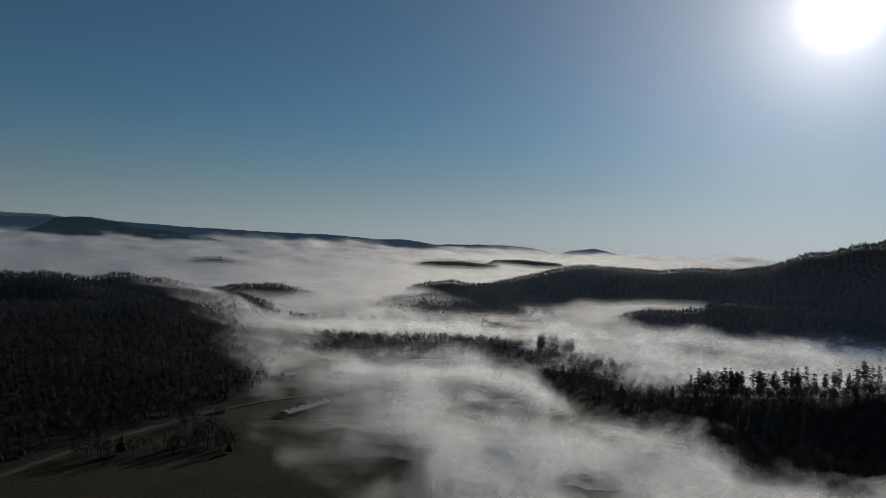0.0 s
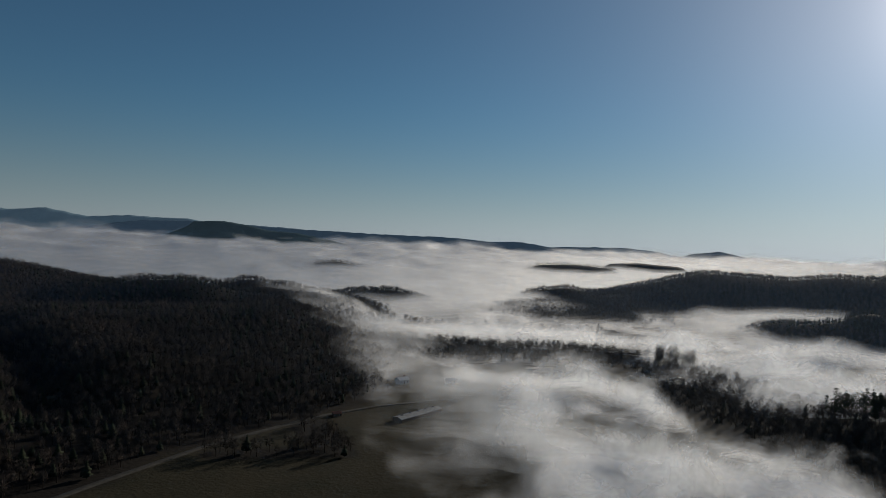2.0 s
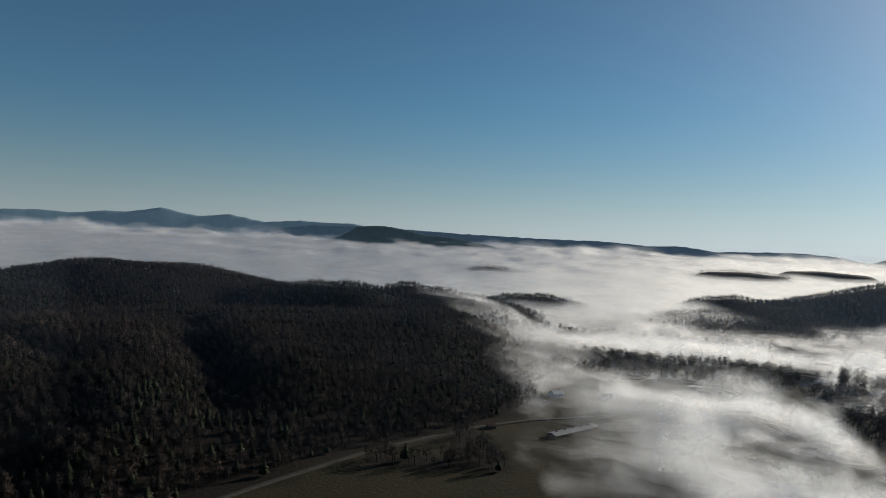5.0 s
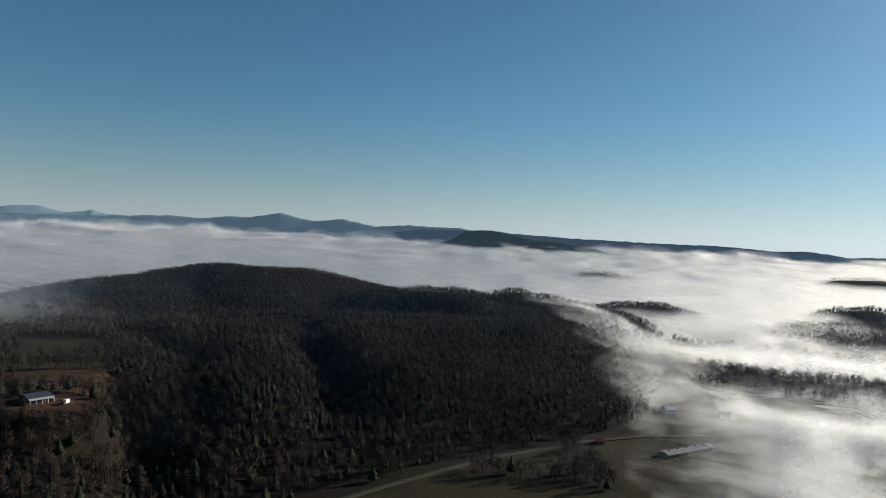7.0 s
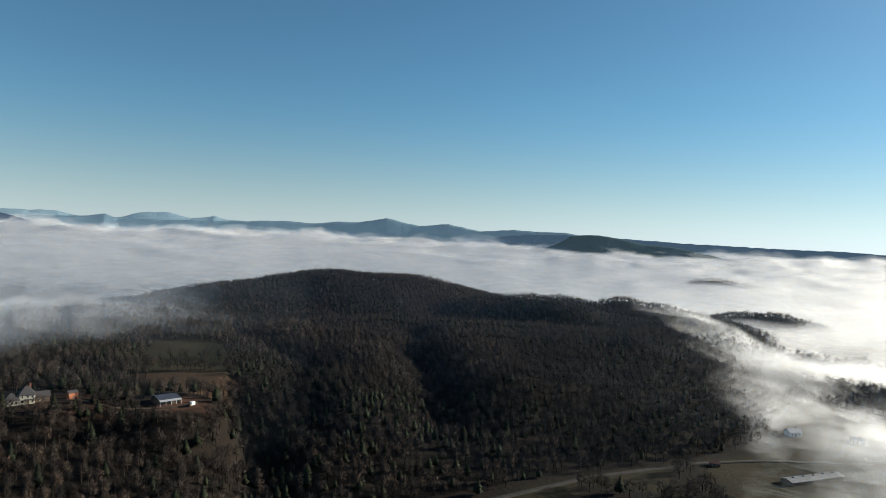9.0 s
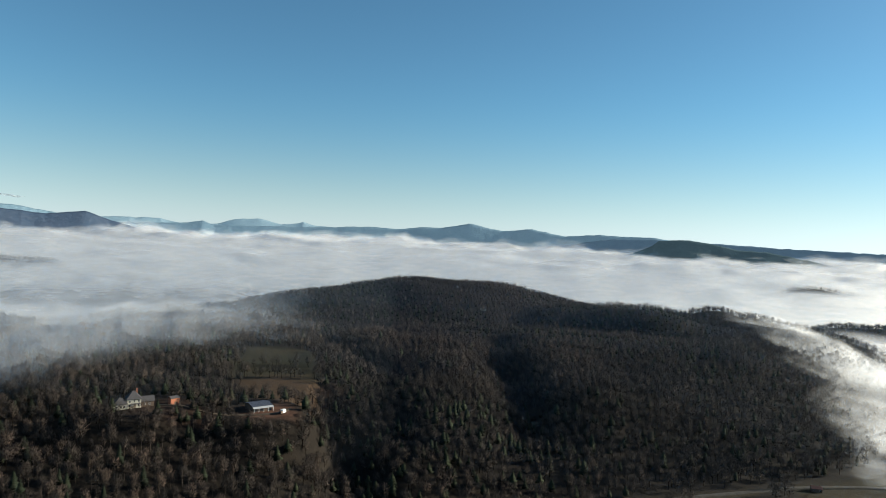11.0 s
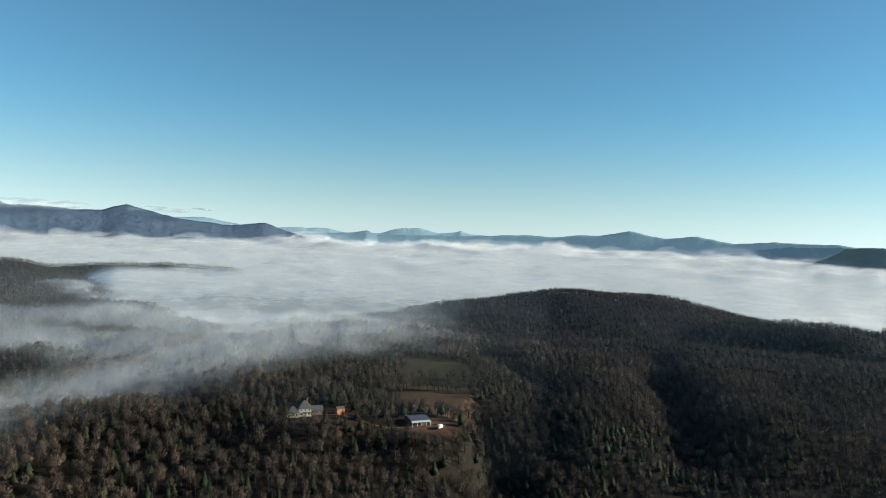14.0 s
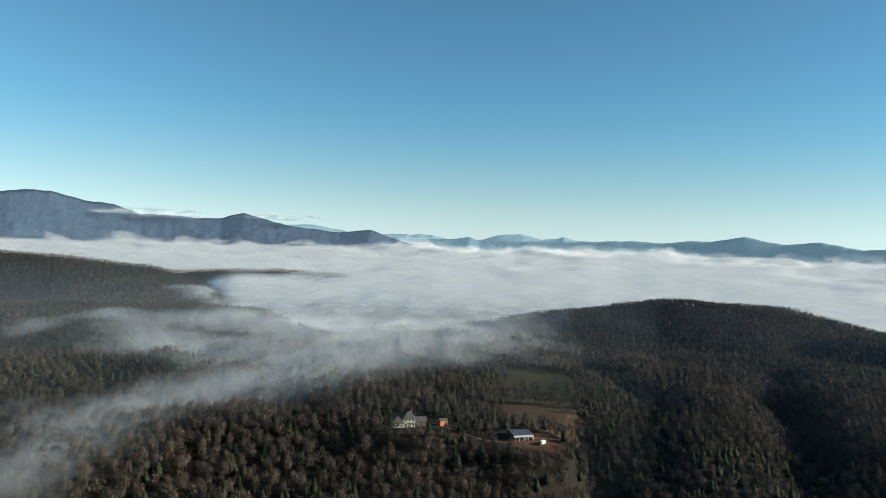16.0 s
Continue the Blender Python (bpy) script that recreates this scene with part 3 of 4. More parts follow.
# ---------------------------------------------------------------- trees
def bare_tree_shape(gen, twigs, width, height=14.0, radius=4.6):
    """Trunk, limbs and twigs of a leafless tree as triangles."""
    v, f = [], []

    def spike(base, tip, w):
        d = tip - base
        side = np.cross(d, [0.3, 0.5, 0.8])
        side /= np.linalg.norm(side) + 1e-9
        up = np.cross(d, side)
        up /= np.linalg.norm(up) + 1e-9
        n = len(v)
        for k in range(3):
            ang = 2.094 * k
            v.append(base + w * (side * math.cos(ang) + up * math.sin(ang)))
        v.append(tip)
        f.extend([(n, n + 1, n + 3), (n + 1, n + 2, n + 3), (n + 2, n, n + 3)])

    spike(np.array([0, 0, -1.0]), np.array([gen.normal(0, 0.4), gen.normal(0, 0.4), height * 0.92]), 0.30)
    tufts = [(np.array([0, 0, height * 0.84]), 0.40)]
    for k in range(7):
        ang = k * 2.4 + gen.uniform(-0.4, 0.4)
        base = np.array([0, 0, height * gen.uniform(0.28, 0.6)])
        reach = radius * gen.uniform(0.45, 0.8)
        tip = np.array([math.cos(ang) * reach, math.sin(ang) * reach, min(height * 0.86, base[2] + height * gen.uniform(0.12, 0.34))])
        spike(base, tip, 0.16)
        tufts.append((tip, gen.uniform(0.3, 0.5)))
    # fine twigs fill a round crown that bulges round the end of each limb
    middle = np.array([0, 0, height * 0.5])
    bulges = np.array([(c - middle) / np.linalg.norm(c - middle) for c, size in tufts])
    for k in range(twigs):
        d = gen.normal(0, 1, 3)
        d[2] = abs(d[2]) * 1.5 - 0.75
        d /= np.linalg.norm(d)
        bulge = 0.66 + 0.34 * max(0.0, float((bulges @ d).max())) ** 5
        p = middle + d * gen.uniform(0.25, 0.9) ** 0.6 * bulge * np.array([radius, radius, height * 0.47])
        d = d * 0.9 + 0.4 * gen.normal(0, 1, 3) + np.array([0, 0, 0.45])
        d *= gen.uniform(1.0, 2.0) / np.linalg.norm(d)
        side = np.cross(d, gen.normal(0, 1, 3))
        side *= width / (np.linalg.norm(side) + 1e-9)
        n = len(v)
        v.extend([p - side, p + side, p + d])
        f.append((n, n + 1, n + 2))
    return np.array(v), np.array(f)


def pine_shape(gen, whorls, blades, height=14.0, radius=3.9, bare=0.15, taper=0.75):
    v, f = [], []
    n = 0
    for k in range(3):
        ang = 2.094 * k
        v.append((0.28 * math.cos(ang), 0.28 * math.sin(ang), -1.0))
    v.append((0, 0, height))
    f.extend([(0, 1, 3), (1, 2, 3), (2, 0, 3)])
    for w in range(whorls):
        t = (w + gen.uniform(0, 0.6)) / whorls
        z = height * (bare + (1 - bare) * t)
        reach = radius * (1 - t) ** taper * gen.uniform(0.75 - 0.4 * (taper < 0.6), 1.15) + 0.35
        if taper < 0.6:      # an old open pine: short low boughs, a rounded top
            reach = radius * (0.3 + 0.7 * math.sin(math.pi * min(1.0, 0.12 + 0.85 * t))) * gen.uniform(0.5, 1.1)
        for k in range(blades):
            ang = 2 * math.pi * (k + gen.uniform(0, 0.8)) / blades + w
            r = reach * gen.uniform(0.65, 1.1)
            c, s = math.cos(ang), math.sin(ang)
            wide = r * (0.42 if taper > 0.6 else 0.2)
            n = len(v)
            lift = height / whorls * (0.9 if taper > 0.6 else 0.35)
            v.extend([(0, 0, z + lift), (c * r * 0.75 - s * wide, s * r * 0.75 + c * wide, z - 0.12 * r), (c * r, s * r, z - 0.05 * r), (c * r * 0.75 + s * wide, s * r * 0.75 - c * wide, z - 0.12 * r)])
            f.extend([(n, n + 1, n + 2), (n, n + 2, n + 3)])
    return np.array(v, float), np.array(f)


def outward(v):
    """The way out of a crown at each vertex of a tree."""
    h = v[:, 2].max()
    n = (v - [0, 0, 0.5 * h]) / [1, 1, 1.35] + [0, 0, 0.06 * h]
    return n / (np.linalg.norm(n, axis=1)[:, None] + 1e-6)


def planted(shapes, spots, gen, low=0.7, high=1.25):
    """Copies of the shapes at the spots, turned and scaled, as one set of vertices, faces and tints."""
    vs, fs, ts, ns, count = [], [], [], [], 0
    kind = gen.integers(len(shapes), size=len(spots))
    for k, (sv, sf) in enumerate(shapes):
        p = spots[kind == k]
        if not len(p):
            continue
        turn, size = gen.uniform(0, 6.283, len(p)), gen.uniform(low, high, len(p))
        if p.shape[1] > 3:
            size = size * p[:, 3]
        c, s = np.cos(turn)[:, None] * size[:, None], np.sin(turn)[:, None] * size[:, None]
        x = sv[None, :, 0] * c - sv[None, :, 1] * s + p[:, None, 0]
        y = sv[None, :, 0] * s + sv[None, :, 1] * c + p[:, None, 1]
        z = sv[None, :, 2] * size[:, None] * gen.uniform(0.9, 1.15, len(p))[:, None] + p[:, None, 2]
        vs.append(np.stack([x, y, z], -1).reshape(-1, 3))
        o, tc, tn = outward(sv), np.cos(turn)[:, None], np.sin(turn)[:, None]
        ns.append(np.stack([o[None, :, 0] * tc - o[None, :, 1] * tn, o[None, :, 0] * tn + o[None, :, 1] * tc, o[None, :, 2] + 0 * tc], -1).reshape(-1, 3))
        fs.append((sf[None] + (count + np.arange(len(p)) * len(sv))[:, None, None]).reshape(-1, 3))
        stand = 0.5 + 0.75 * fbm(p[:, 0] + 300, p[:, 1], 170, 3)
        ts.append(np.repeat(np.clip(0.5 * gen.beta(2, 2, len(p)) + 0.5 * stand, 0, 1), len(sv)))
        count += len(p) * len(sv)
    return np.concatenate(vs), np.concatenate(fs), np.concatenate(ts), np.concatenate(ns)


def jittered(x0, x1, y0, y1, gap, gen):
    x, y = np.meshgrid(np.arange(x0, x1, gap), np.arange(y0, y1, gap))
    x, y = x.ravel(), y.ravel()
    return x + gen.uniform(-0.48, 0.48, len(x)) * gap, y + gen.uniform(-0.48, 0.48, len(x)) * gap


def wooded(x, y):
    """Share of the ground under trees."""
    inland = toe(y) - x
    z = land(x, y)
    w = step(2, 22, inland + 14 * fbm(x, y, 45, 3)) * step(1550, 1400, y) * (0.72 + 0.28 * step(-0.25, 0.05, fbm(x + 55, y, 38, 2)))
    w = np.maximum(w, step(-137, -131, z))
    for a, b, wide, share in VALLEY_WOODS:
        w = np.maximum(w, share * step(wide, wide * 0.6, along(x, y, a, b)[1] + 0.3 * wide * fbm(x, y, 50, 2)))
    w = w * (1 - meadow_by_barn(x, y)) * (1 - step(29, 22, np.hypot(x + 427, y - 239))) * (1 - step(29, 20, np.hypot(x + 462, y - 166))) * (1 - step(14, 9, np.hypot(x + 453, y - 186)))
    # hedge rows that cross the meadow
    for a, b in (((-545, 270), (-510, 332)), ((-590, 300), (-556, 362))):
        w = np.maximum(w, 0.9 * step(8, 4, along(x, y, a, b)[1]))
    return w


def evergreen(x, y):
    share = (0.13 + 0.5 * fbm(x + 800, y, 150, 3)) * step(0, -120, x) + 0.05 + 0.75 * (ridge(x, y, PINE_RIDGE, 60) > -128)  + 0.5 * np.exp(-((x + 600) / 160) ** 2 - ((y - 950) / 120) ** 2) + 0.4 * np.exp(-((x + 480) / 150) ** 2 - ((y + 40) / 110) ** 2)
    return np.clip(share * (1 - 0.35 * step(700, 560, np.hypot(x, y))), 0.03, 0.9) * (1 - meadow_by_barn(x, y))


def near_stretch(x, y):
    """The strip of woods nearest to the drone, where every tree is a thing of its own."""
    return (x > -425) & (x < -290) & (y > 40) & (y < 190)


def make_forest():
    gen = np.random.default_rng(21)
    bands = [  # nearest and farthest distance, gap, twigs, twig width, whorls, blades, size
        (300, 640, 6.7, 190, 0.17, 9, 7, 0.90), (640, 1000, 7.2, 74, 0.34, 7, 6, 0.88), (1000, 1800, 7.4, 34, 0.6, 5, 5, 0.78), (1800, 2750, 11.0, 16, 0.9, 4, 4, 0.8)]
    for near, far, gap, twigs, wide, whorls, blades, size in bands:
        x, y = jittered(-far, 950, -760, 1790 if far < 2000 else 2750, gap, gen)
        r, az = np.hypot(x, y), np.degrees(np.arctan2(-x, y))
        keep = (r > near) & (r <= far) & (az > -42) & (az < 110) & ~near_stretch(x, y)
        x, y = x[keep], y[keep]
        z = land(x, y)
        shown = (gen.random(len(x)) < wooded(x, y)) & (z > fog_top(x, y) - 34 - 40 * (np.hypot(x, y) < 1300))
        x, y, z = x[shown], y[shown], z[shown]
        green = gen.random(len(x)) < evergreen(x, y)
        spots = np.stack([x, y, z + LIFT, np.full(len(x), size)], 1)
        for pick, shapes, mat, name, label in (
                (~green, [bare_tree_shape(gen, twigs, wide) for k in range(6)], BARE, "bare_woodland", "leafless grey-brown winter woodland on the hills"),
                (green, [pine_shape(gen, whorls, blades, 13.0, 4.7, 0.18, (0.62, 0.8)[k % 2]) for k in range(6)], PINE, "pine_woodland", "dark green pines scattered through the woods")):
            if pick.sum() == 0:
                continue
            v, f, t, o = planted(shapes, spots[pick], gen, *((0.5, 0.95) if name == "pine_woodland" else (0.6, 1.25)))
            tagged(new(name, mesh_from(name, v, f, mat, False, [("tint", t), ("outward", o)])), label, "woodland", kind="stuff")


make_forest()


def make_single_trees():
    gen = np.random.default_rng(33)
    models = []
    for k in range(10):
        pine = k >= 8
        tree = new("pine_tree" if pine else "bare_tree")
        v, f = pine_shape(gen, 11, 7) if pine else bare_tree_shape(gen, 280, 0.15)
        # the first faces are trunk and limbs, the rest twigs or needles
        cut = 3 if pine else 24
        for name, faces, mat in (("trunk", f[:cut], BARK), ("crown", f[cut:], PINE if pine else BARE)):
            used = np.unique(faces)
            back = np.full(len(v), -1)
            back[used] = np.arange(len(used))
            ob = new(name, mesh_from(name, v[used], back[faces], mat, False, [("tint", np.full(len(used), (k % 8 + 0.5) / 8)), ("outward", outward(v)[used])]))
            ob.parent = tree
        if pine:
            tagged(tree, "dark green pine among leafless winter trees", "tree", "pines near the drone")
        else:
            tagged(tree, "leafless grey-brown tree in dense winter woodland", "tree", "bare trees near the drone")
        models.append(tree)
    x, y = jittered(-425, -290, 40, 190, 7.4, gen)
    inside = near_stretch(x, y) & (gen.random(len(x)) < wooded(x, y))
    x, y = x[inside], y[inside]
    z = land(x, y) + LIFT
    used = set()
    for i in range(len(x)):
        k = int(gen.integers(8)) if gen.random() > 0.14 else 8 + int(gen.integers(2))
        size = gen.uniform(0.62, 1.08)
        m = pose(x[i], y[i], z[i], 0, 0, gen.uniform(0, 360)) @ Matrix.Diagonal((size, size, size, 1))
        if k in used:
            copy = copy_thing(models[k], m)
            copy.matrix_basis = m
        else:
            models[k].matrix_basis = m
            used.add(k)


make_single_trees()


def make_tall_trees():
    """A stand of tall pines on the near bank, and a clump of tall bare trees in the valley."""
    gen = np.random.default_rng(5)
    # pines with long bare trunks
    shapes = [pine_shape(gen, 10, 8, 24.0, 4.2, 0.5, 0.35) for k in range(5)]
    models = []
    for v, f in shapes:
        tree = new("tall_pine")
        for name, faces, mat in (("trunk", f[:3], BARK), ("crown", f[3:], PINE)):
            used = np.unique(faces)
            back = np.full(len(v), -1)
            back[used] = np.arange(len(used))
            new(name, mesh_from(name, v[used], back[faces], mat, False, [("tint", np.full(len(used), 0.4)), ("outward", outward(v)[used])])).parent = tree
        models.append(tagged(tree, "tall dark pine with a bare trunk rising from fog", "tree", "tall pines on the bank"))
    spots = []
    for k in range(100):
        u = gen.random() ** 0.8
        px = np.interp(u, [0, 0.35, 0.7, 1], [225, 268, 320, 400])
        py = np.interp(u, [0, 0.35, 0.7, 1], [612, 596, 568, 520])
        spots.append((px + gen.normal(0, 6), py + gen.normal(0, 14)))
    for k, (px, py) in enumerate(spots):
        size = gen.uniform(0.75, 1.15)
        m = pose(px, py, float(land(px, py)) + LIFT, 0, 0, gen.uniform(0, 360)) @ Matrix.Diagonal((size, size, size, 1))
        if k < 5:
            models[k].matrix_basis = m
        else:
            copy_thing(models[k % 5], m).matrix_basis = m
    models = []
    for k in range(4):
        v, f = bare_tree_shape(gen, 300, 0.14, 32.0, 5.2)
        tree = new("tall_bare_tree")
        for name, faces, mat in (("trunk", f[:24], BARK), ("crown", f[24:], BARE)):
            used = np.unique(faces)
            back = np.full(len(v), -1)
            back[used] = np.arange(len(used))
            new(name, mesh_from(name, v[used], back[faces], mat, False, [("tint", np.full(len(used), 0.3)), ("outward", outward(v)[used])])).parent = tree
        models.append(tagged(tree, "tall leafless tree in a clump above the fog", "tree", "tall bare trees in the valley"))
    for k in range(34):
        px, py = 150 + gen.uniform(-24, 24), 885 + gen.normal(0, 7)
        size = gen.uniform(0.8, 1.15) * (1.0 if px < 160 else 0.85)
        m = pose(px, py, float(land(px, py)) + LIFT, 0, 0, gen.uniform(0, 360)) @ Matrix.Diagonal((size, size, size, 1))
        if k < 4:
            models[k].matrix_basis = m
        else:
            copy_thing(models[k % 4], m).matrix_basis = m


make_tall_trees()

# ---------------------------------------------------------------- road
ASPHALT = plain("worn_road", (0.05, 0.045, 0.038), 0.9, 0.2, 0, 0.3, 0.3)
GRAVEL = plain("pale_gravel", (0.085, 0.066, 0.05), 0.95, 0.1, 0, 0.3, 0.8)


def make_track(name, points, width, mat, label):
    pts = np.array(points, float)
    seg = np.concatenate([[0], np.cumsum(np.hypot(*np.diff(pts, axis=0).T))])
    s = np.arange(0, seg[-1], 3.0)
    x, y = np.interp(s, seg, pts[:, 0]), np.interp(s, seg, pts[:, 1])
    for k in range(6):
        x[1:-1], y[1:-1] = (x[:-2] + 2 * x[1:-1] + x[2:]) / 4, (y[:-2] + 2 * y[1:-1] + y[2:]) / 4
    tx, ty = np.gradient(x), np.gradient(y)
    n = np.hypot(tx, ty)
    rows = []
    for side, lift in ((-1, -0.5), (-0.96, 0.22), (0, 0.3), (0.96, 0.22), (1, -0.5)):
        px, py = x - ty / n * width / 2 * side, y + tx / n * width / 2 * side
        rows.append(np.stack([px, py, land(px, py) + lift + 0.25 + LIFT], -1))
    me = mesh_from(name, np.stack(rows).reshape(-1, 3), grid_faces(5, len(x)), mat, True)
    tagged(new(name, me), label, "road", kind="structure")


make_track("road", [(-290, 150), (-272, 290), (-256, 356), (-230, 446), (-184, 541), (-150, 585), (-90, 640), (-20, 760)], 5.2, ASPHALT, "grey country road along the foot of the hill")
make_track("road_drive", [(-424, 256), (-417, 244), (-424, 226), (-440, 200), (-455, 186), (-462, 176)], 2.6, GRAVEL, "pale gravel drive between the barn and house")

# ---------------------------------------------------------------- buildings
CREAM = plain("cream_siding", (0.50, 0.46, 0.38), 0.75, 0.3, 0, 0.1, 1.5)
WHITE = plain("white_paint", (0.75, 0.74, 0.72), 0.6, 0.3, 0, 0.08, 1.5)
SHINGLE = plain("dark_shingles", (0.075, 0.07, 0.072), 0.9, 0.2, 0, 0.3, 2.5)
TIN = plain("blue_grey_tin", (0.055, 0.065, 0.09), 0.9, 0.1, 0.0, 0.35, 0.8)
PALE_TIN = plain("pale_tin", (0.42, 0.42, 0.43), 0.5, 0.4, 0.1, 0.15, 0.8)
TIMBER = plain("weathered_timber", (0.14, 0.10, 0.075), 0.9, 0.2, 0, 0.3, 2.0)
GLASS = plain("window_glass", (0.02, 0.025, 0.03), 0.08, 0.6, 0, 0.05, 1.0)
BRICK = plain("brick_red", (0.26, 0.11, 0.075), 0.9, 0.2, 0, 0.25, 2.0)
DULL_TIN = plain("dull_tin", (0.2, 0.2, 0.2), 0.7, 0.3, 0.0, 0.25, 0.6)
RUST = plain("rust_red_boards", (0.40, 0.15, 0.085), 0.9, 0.2, 0, 0.25, 2.0)
RUBBER = plain("tyre_rubber", (0.02, 0.02, 0.02), 0.9, 0.2)


def box(bm, x0, x1, y0, y1, z0, z1):
    vs = [bm.verts.new(p) for p in ((x0, y0, z0), (x1, y0, z0), (x1, y1, z0), (x0, y1, z0), (x0, y0, z1), (x1, y0, z1), (x1, y1, z1), (x0, y1, z1))]
    for f in ((3, 2, 1, 0), (4, 5, 6, 7), (0, 1, 5, 4), (1, 2, 6, 5), (2, 3, 7, 6), (3, 0, 4, 7)):
        bm.faces.new([vs[i] for i in f])
    return bm


def boxed(*args):
    return box(bmesh.new(), *args)


def gable_roof(x0, x1, y0, y1, z, rise, over=0.5, thick=0.22):
    """Ridge along x, eaves at z."""
    bm = bmesh.new()
    x0, x1, y0, y1 = x0 - over, x1 + over, y0 - over, y1 + over
    ym = (y0 + y1) / 2
    rings = []
    for x in (x0, x1):
        rings.append([bm.verts.new(p) for p in ((x, y0, z), (x, ym, z + rise), (x, y1, z), (x, y1, z + thick), (x, ym, z + rise + thick), (x, y0, z + thick))])
    a, b = rings
    for i in range(6):
        bm.faces.new((a[i], b[i], b[(i + 1) % 6], a[(i + 1) % 6]))
    for r in rings:
        bm.faces.new((r[0], r[1], r[4], r[5]))
        bm.faces.new((r[1], r[2], r[3], r[4]))
    bmesh.ops.recalc_face_normals(bm, faces=bm.faces)
    return bm


def hip_roof(x0, x1, y0, y1, z, rise, over=0.6):
    bm = bmesh.new()
    x0, x1, y0, y1 = x0 - over, x1 + over, y0 - over, y1 + over
    inset = min(x1 - x0, y1 - y0) / 2 * 0.92
    ym = (y0 + y1) / 2
    low = [bm.verts.new(p) for p in ((x0, y0, z), (x1, y0, z), (x1, y1, z), (x0, y1, z))]
    eave = [bm.verts.new((v.co.x, v.co.y, z + 0.2)) for v in low]
    top = [bm.verts.new((x0 + inset, ym, z + rise)), bm.verts.new((x1 - inset, ym, z + rise))]
    bm.faces.new(low[::-1])
    for i in range(4):
        bm.faces.new((low[i], low[(i + 1) % 4], eave[(i + 1) % 4], eave[i]))
    bm.faces.new((eave[0], eave[1], top[1], top[0]))
    bm.faces.new((eave[1], eave[2], top[1]))
    bm.faces.new((eave[2], eave[3], top[0], top[1]))
    bm.faces.new((eave[3], eave[0], top[0]))
    return bm


def gable_walls(x0, x1, y0, y1, h, rise):
    bm = bmesh.new()
    ym = (y0 + y1) / 2
    rings = []
    for x in (x0, x1):
        rings.append([bm.verts.new(p) for p in ((x, y0, -0.6), (x, y1, -0.6), (x, y1, h), (x, ym, h + rise), (x, y0, h))])
    a, b = rings
    bm.faces.new(a[::-1])
    bm.faces.new(b)
    for i in range(5):
        bm.faces.new((a[i], b[i], b[(i + 1) % 5], a[(i + 1) % 5]))
    bmesh.ops.recalc_face_normals(bm, faces=bm.faces)
    return bm


def window(parent, x, y, z, w, h, face):
    """A window in a wall that faces along face ('x', 'y' or '-y'): a white frame with a dark pane."""
    d = 0.06
    if face == "x":
        frame_bm, pane_bm = boxed(x - d, x + d, y - w / 2, y + w / 2, z, z + h), boxed(x, x + d + 0.02, y - w / 2 + 0.09, y + w / 2 - 0.09, z + 0.09, z + h - 0.09)
    else:
        s = 1 if face == "y" else -1
        frame_bm = boxed(x - w / 2, x + w / 2, y - d, y + d, z, z + h)
        lo, hi = sorted((y, y + s * (d + 0.02)))
        pane_bm = boxed(x - w / 2 + 0.09, x + w / 2 - 0.09, lo, hi, z + 0.09, z + h - 0.09)
    ob = part("window", frame_bm, WHITE, parent)
    part("pane", pane_bm, GLASS, ob)


def ground_at(x, y):
    return float(land(x, y)) + LIFT


def make_house():
    """Front towards local -y."""
    house = new("house")
    part("wall", boxed(-4.2, 4.2, -4, 4, -0.6, 5.5), CREAM, house)
    part("roof", hip_roof(-4.2, 4.2, -4, 4, 5.5, 5.0), SHINGLE, house)
    part("chimney", boxed(1.6, 2.5, 1.2, 2.1, 5.6, 11.6), BRICK, house, "tall brick chimney")
    part("wing_wall", boxed(-12.2, -4.25, -5.5, 2, -0.6, 3.0), CREAM, house)
    part("wing_roof", hip_roof(-12.2, -4.3, -5.5, 2, 3.0, 4.0), SHINGLE, house)
    part("side_wall", boxed(4.25, 12.5, -2, 4, -0.6, 3.0), TIMBER, house)
    part("side_roof", gable_roof(4.3, 12.5, -2, 4, 3.0, 3.0), SHINGLE, house)
    part("porch_roof", boxed(-1.8, 3.6, -6.6, -4.05, 2.75, 2.95), SHINGLE, house)
    for x in (-1.6, 3.4):
        part("porch_post", boxed(x - 0.1, x + 0.1, -6.5, -6.3, -0.3, 2.75), WHITE, house)
    for x in (-2.6, 0.2, 2.8):
        window(house, x, -4.0, 3.5, 1.1, 1.5, "-y")
    for x in (-2.8, 2.7):
        window(house, x, -4.0, 0.7, 1.2, 1.6, "-y")
    door = part("door", boxed(0.0, 1.0, -4.08, -3.95, 0.0, 2.1), TIMBER, house)
    part("handle", boxed(0.85, 0.92, -4.14, -4.08, 1.0, 1.1), PALE_TIN, door)
    for x in (-10.5, -8.2, -6.0):
        window(house, x, -5.5, 0.7, 1.3, 1.5, "-y")
    for y in (-2.4, 0.4, 2.6):
        window(house, 4.2, y, 3.5, 1.1, 1.5, "x")
    for x in (6.6, 9.6):
        window(house, x, -2.0, 0.8, 1.2, 1.4, "-y")
    house.matrix_basis = pose(-466, 163, ground_at(-466, 163) + 0.3, 0, 0, 78)
    tagged(house, "cream two-storey house with dark hipped roofs in the woods", "house")


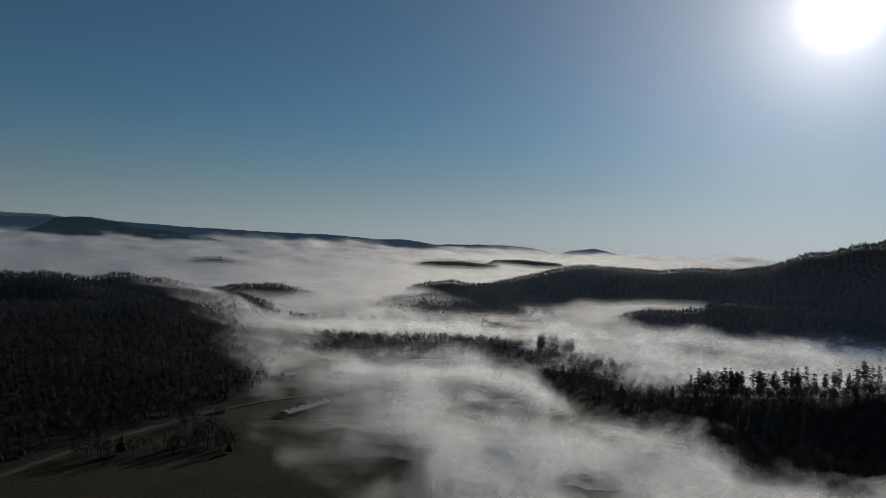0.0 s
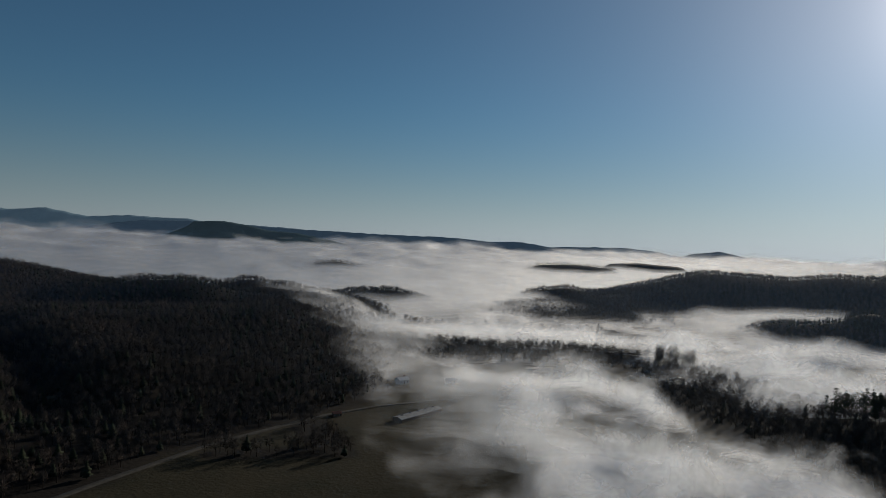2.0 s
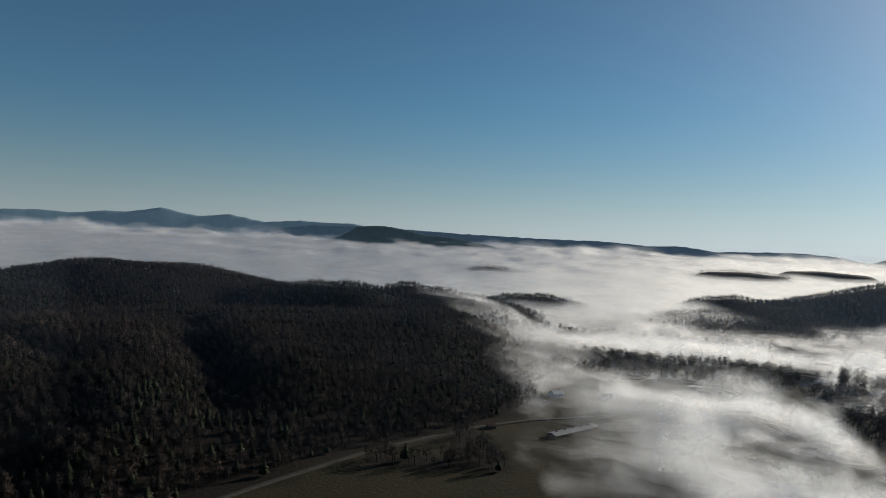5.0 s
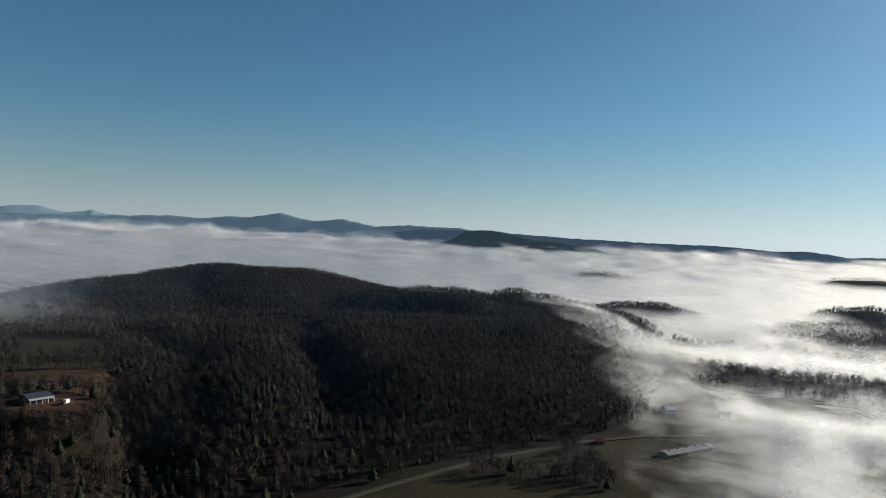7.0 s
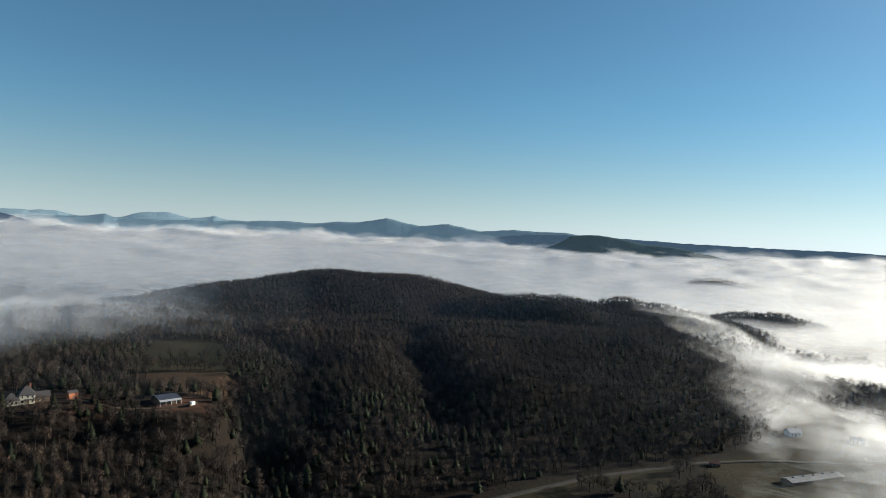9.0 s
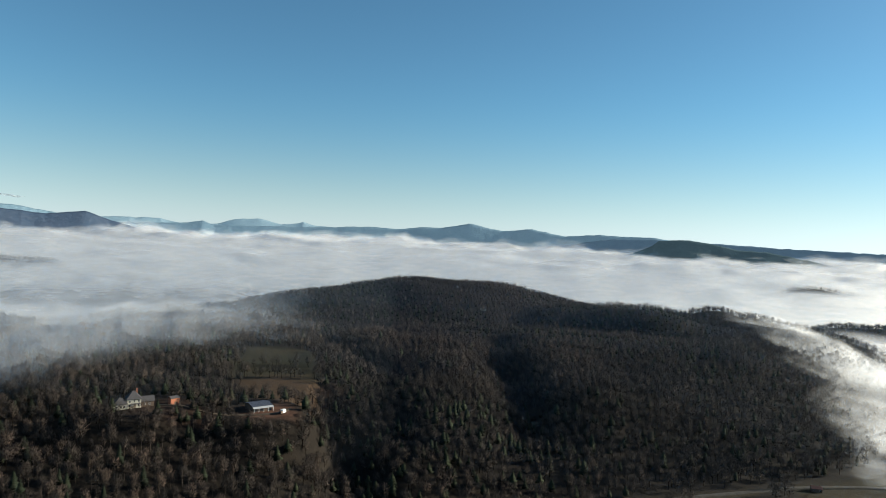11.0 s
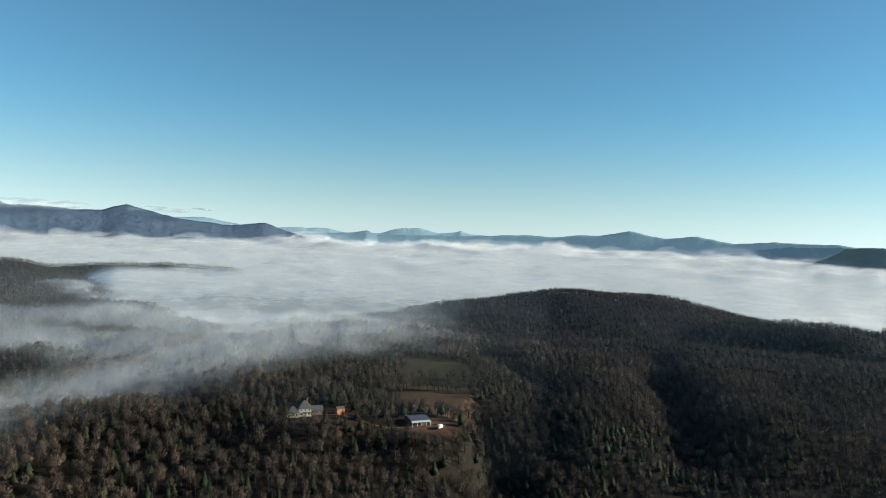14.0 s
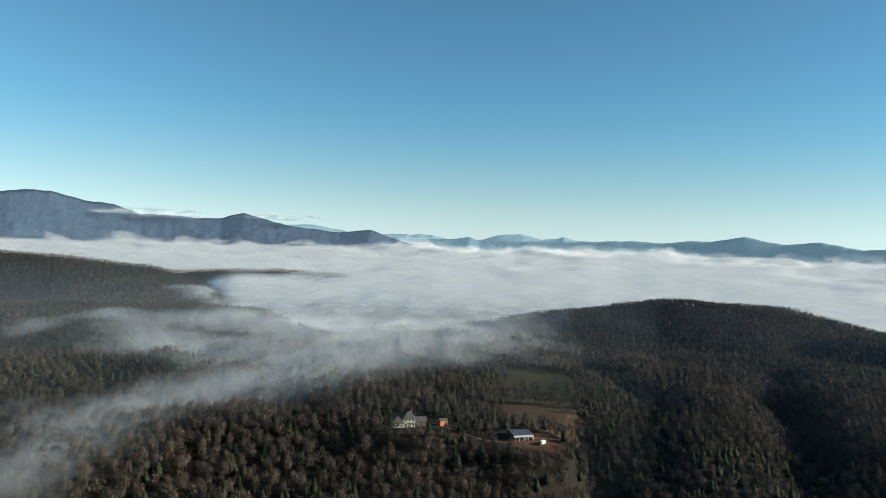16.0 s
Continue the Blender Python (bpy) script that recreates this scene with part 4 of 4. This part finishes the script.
def make_barn():
    barn = new("barn")
    part("wall", gable_walls(-7, 7, -4, 10, 3.6, 1.3), TIMBER, barn)
    part("roof", gable_roof(-7, 7, -4, 10, 3.6, 1.3), TIN, barn, "blue-grey tin roof")
    bm = bmesh.new()
    vs = [bm.verts.new(p) for p in ((-7.4, -7.0, 2.7), (7.4, -7.0, 2.7), (7.4, -4.55, 3.4), (-7.4, -4.55, 3.4))]
    up = [bm.verts.new((v.co.x, v.co.y, v.co.z + 0.15)) for v in vs]
    bm.faces.new(vs[::-1])
    bm.faces.new(up)
    for i in range(4):
        bm.faces.new((vs[i], vs[(i + 1) % 4], up[(i + 1) % 4], up[i]))
    part("lean_to_roof", bm, PALE_TIN, barn, "pale tin lean-to roof")
    for x in (-7, -3.5, 0, 3.5, 7):
        part("post", boxed(x - 0.1, x + 0.1, -6.9, -6.7, -0.6, 2.78), WHITE, barn)
    part("gable_panel", boxed(7.02, 7.12, -3.9, 9.9, 0.2, 3.5), WHITE, barn, "white end panel")
    for x in (-5, 0, 5):
        part("stall_door", boxed(x - 1.4, x + 1.4, -4.1, -4.02, 0, 2.6), SHINGLE, barn)
    barn.matrix_basis = pose(-434, 238, ground_at(-434, 238), 0, 0, 84)
    tagged(barn, "long tin-roofed barn with an open pale lean-to", "barn")


def make_garden_shed():
    shed = new("garden_shed")
    part("wall", gable_walls(-3.0, 3.0, -2, 2, 4.2, 1.4), RUST, shed, "rust-red board walls")
    part("roof", gable_roof(-3.0, 3.0, -2, 2, 4.2, 1.4, 0.3, 0.15), SHINGLE, shed)
    part("door", boxed(-0.6, 0.6, -2.08, -1.95, 0, 2.1), TIMBER, shed)
    shed.matrix_basis = pose(-459, 187, ground_at(-459, 187), 0, 0, 95)
    tagged(shed, "small rust-red wooden shed beside the house yard", "shed")


def make_van():
    van = new("box_van")
    part("box", boxed(-1.6, 1.8, -1.05, 1.05, 0.7, 3.0), WHITE, van, "white box body")
    cab = part("cab", boxed(1.85, 3.5, -1.0, 1.0, 0.6, 2.2), TIMBER, van, "dark cab")
    part("windscreen", boxed(3.45, 3.53, -0.85, 0.85, 1.4, 2.05), GLASS, cab)
    for x in (-0.8, 2.7):
        for y in (-0.95, 0.95):
            bm = bmesh.new()
            bmesh.ops.create_cone(bm, cap_ends=True, segments=14, radius1=0.42, radius2=0.42, depth=0.28, matrix=Matrix.Translation((x, y, 0.42)) @ Matrix.Rotation(math.pi / 2, 4, "X"))
            part("wheel", bm, RUBBER, van)
    van.matrix_basis = pose(-416, 246, ground_at(-416, 246), 0, 0, -70)
    tagged(van, "small white box van parked in the clay yard", "van")


def make_long_shed():
    shed = new("poultry_shed")
    part("wall", gable_walls(-26, 26, -5, 5, 2.6, 1.6), TIMBER, shed)
    part("roof", gable_roof(-26, 26, -5, 5, 2.6, 1.6), DULL_TIN, shed, "long dull tin roof")
    for x in (-20, -10, 0, 10, 20):
        part("vent", boxed(x - 0.6, x + 0.6, -0.6, 0.6, 4.2, 5.0), TIN, shed)
    shed.matrix_basis = pose(-108, 566, ground_at(-108, 566), 0, 0, 62)
    tagged(shed, "long low farm shed with a dull tin roof", "shed")


def make_cottage(x, y, turn, wall, roof, label, size=1.0):
    hut = new("cottage")
    part("wall", gable_walls(-5, 5, -3.5, 3.5, 3.0, 2.2), wall, hut)
    part("roof", gable_roof(-5, 5, -3.5, 3.5, 3.0, 2.2), roof, hut)
    part("chimney", boxed(2.4, 3.1, 0.6, 1.3, 3.6, 6.4), BRICK, hut)
    for wx in (-3, 3):
        window(hut, wx, -3.5, 0.9, 1.2, 1.3, "-y")
    part("door", boxed(-0.5, 0.5, -3.58, -3.45, 0, 2.05), TIMBER, hut)
    hut.matrix_basis = pose(x, y, ground_at(x, y) + 0.3, 0, 0, turn) @ Matrix.Diagonal((size, size, size, 1))
    tagged(hut, label, "house")


def make_pole(x, y):
    pole = new("utility_pole")
    bm = bmesh.new()
    bmesh.ops.create_cone(bm, cap_ends=True, segments=10, radius1=0.2, radius2=0.13, depth=22.0, matrix=Matrix.Translation((0, 0, 10.2)))
    part("pole", bm, BARK, pole)
    for z in (19.6, 20.6):
        arm = part("cross_arm", boxed(-1.5, 1.5, -0.1, 0.1, z, z + 0.22), TIMBER, pole)
        for ax in (-1.3, -0.5, 0.5, 1.3):
            part("insulator", boxed(ax - 0.07, ax + 0.07, -0.07, 0.07, z + 0.22, z + 0.45), WHITE, arm)
    pole.matrix_basis = pose(x, y, ground_at(x, y), 0, 0, 60)
    tagged(pole, "tall wooden utility pole standing among bare trees", "pole")


make_pole(-790, -90)
make_house()
make_barn()
make_garden_shed()
make_van()
make_long_shed()
make_cottage(-800, 850, 45, CREAM, SHINGLE, "pale cottage half hidden in the hillside woods", 0.9)
make_cottage(-930, 915, 50, WHITE, SHINGLE, "white cottage near the wooded hilltop", 0.6)
make_cottage(-172, 546, 30, TIMBER, BRICK, "small rust-roofed shed beside the country road", 0.7)
make_cottage(-102, 707, 20, WHITE, PALE_TIN, "white farmhouse in the foggy valley meadow", 1.0)
make_cottage(-150, 690, 50, WHITE, PALE_TIN, "pale-roofed farmhouse at the edge of the fog", 1.2)
make_cottage(-376, 472, 60, TIMBER, GRAVEL, "pale-roofed cabin deep in the bare woods", 0.7)
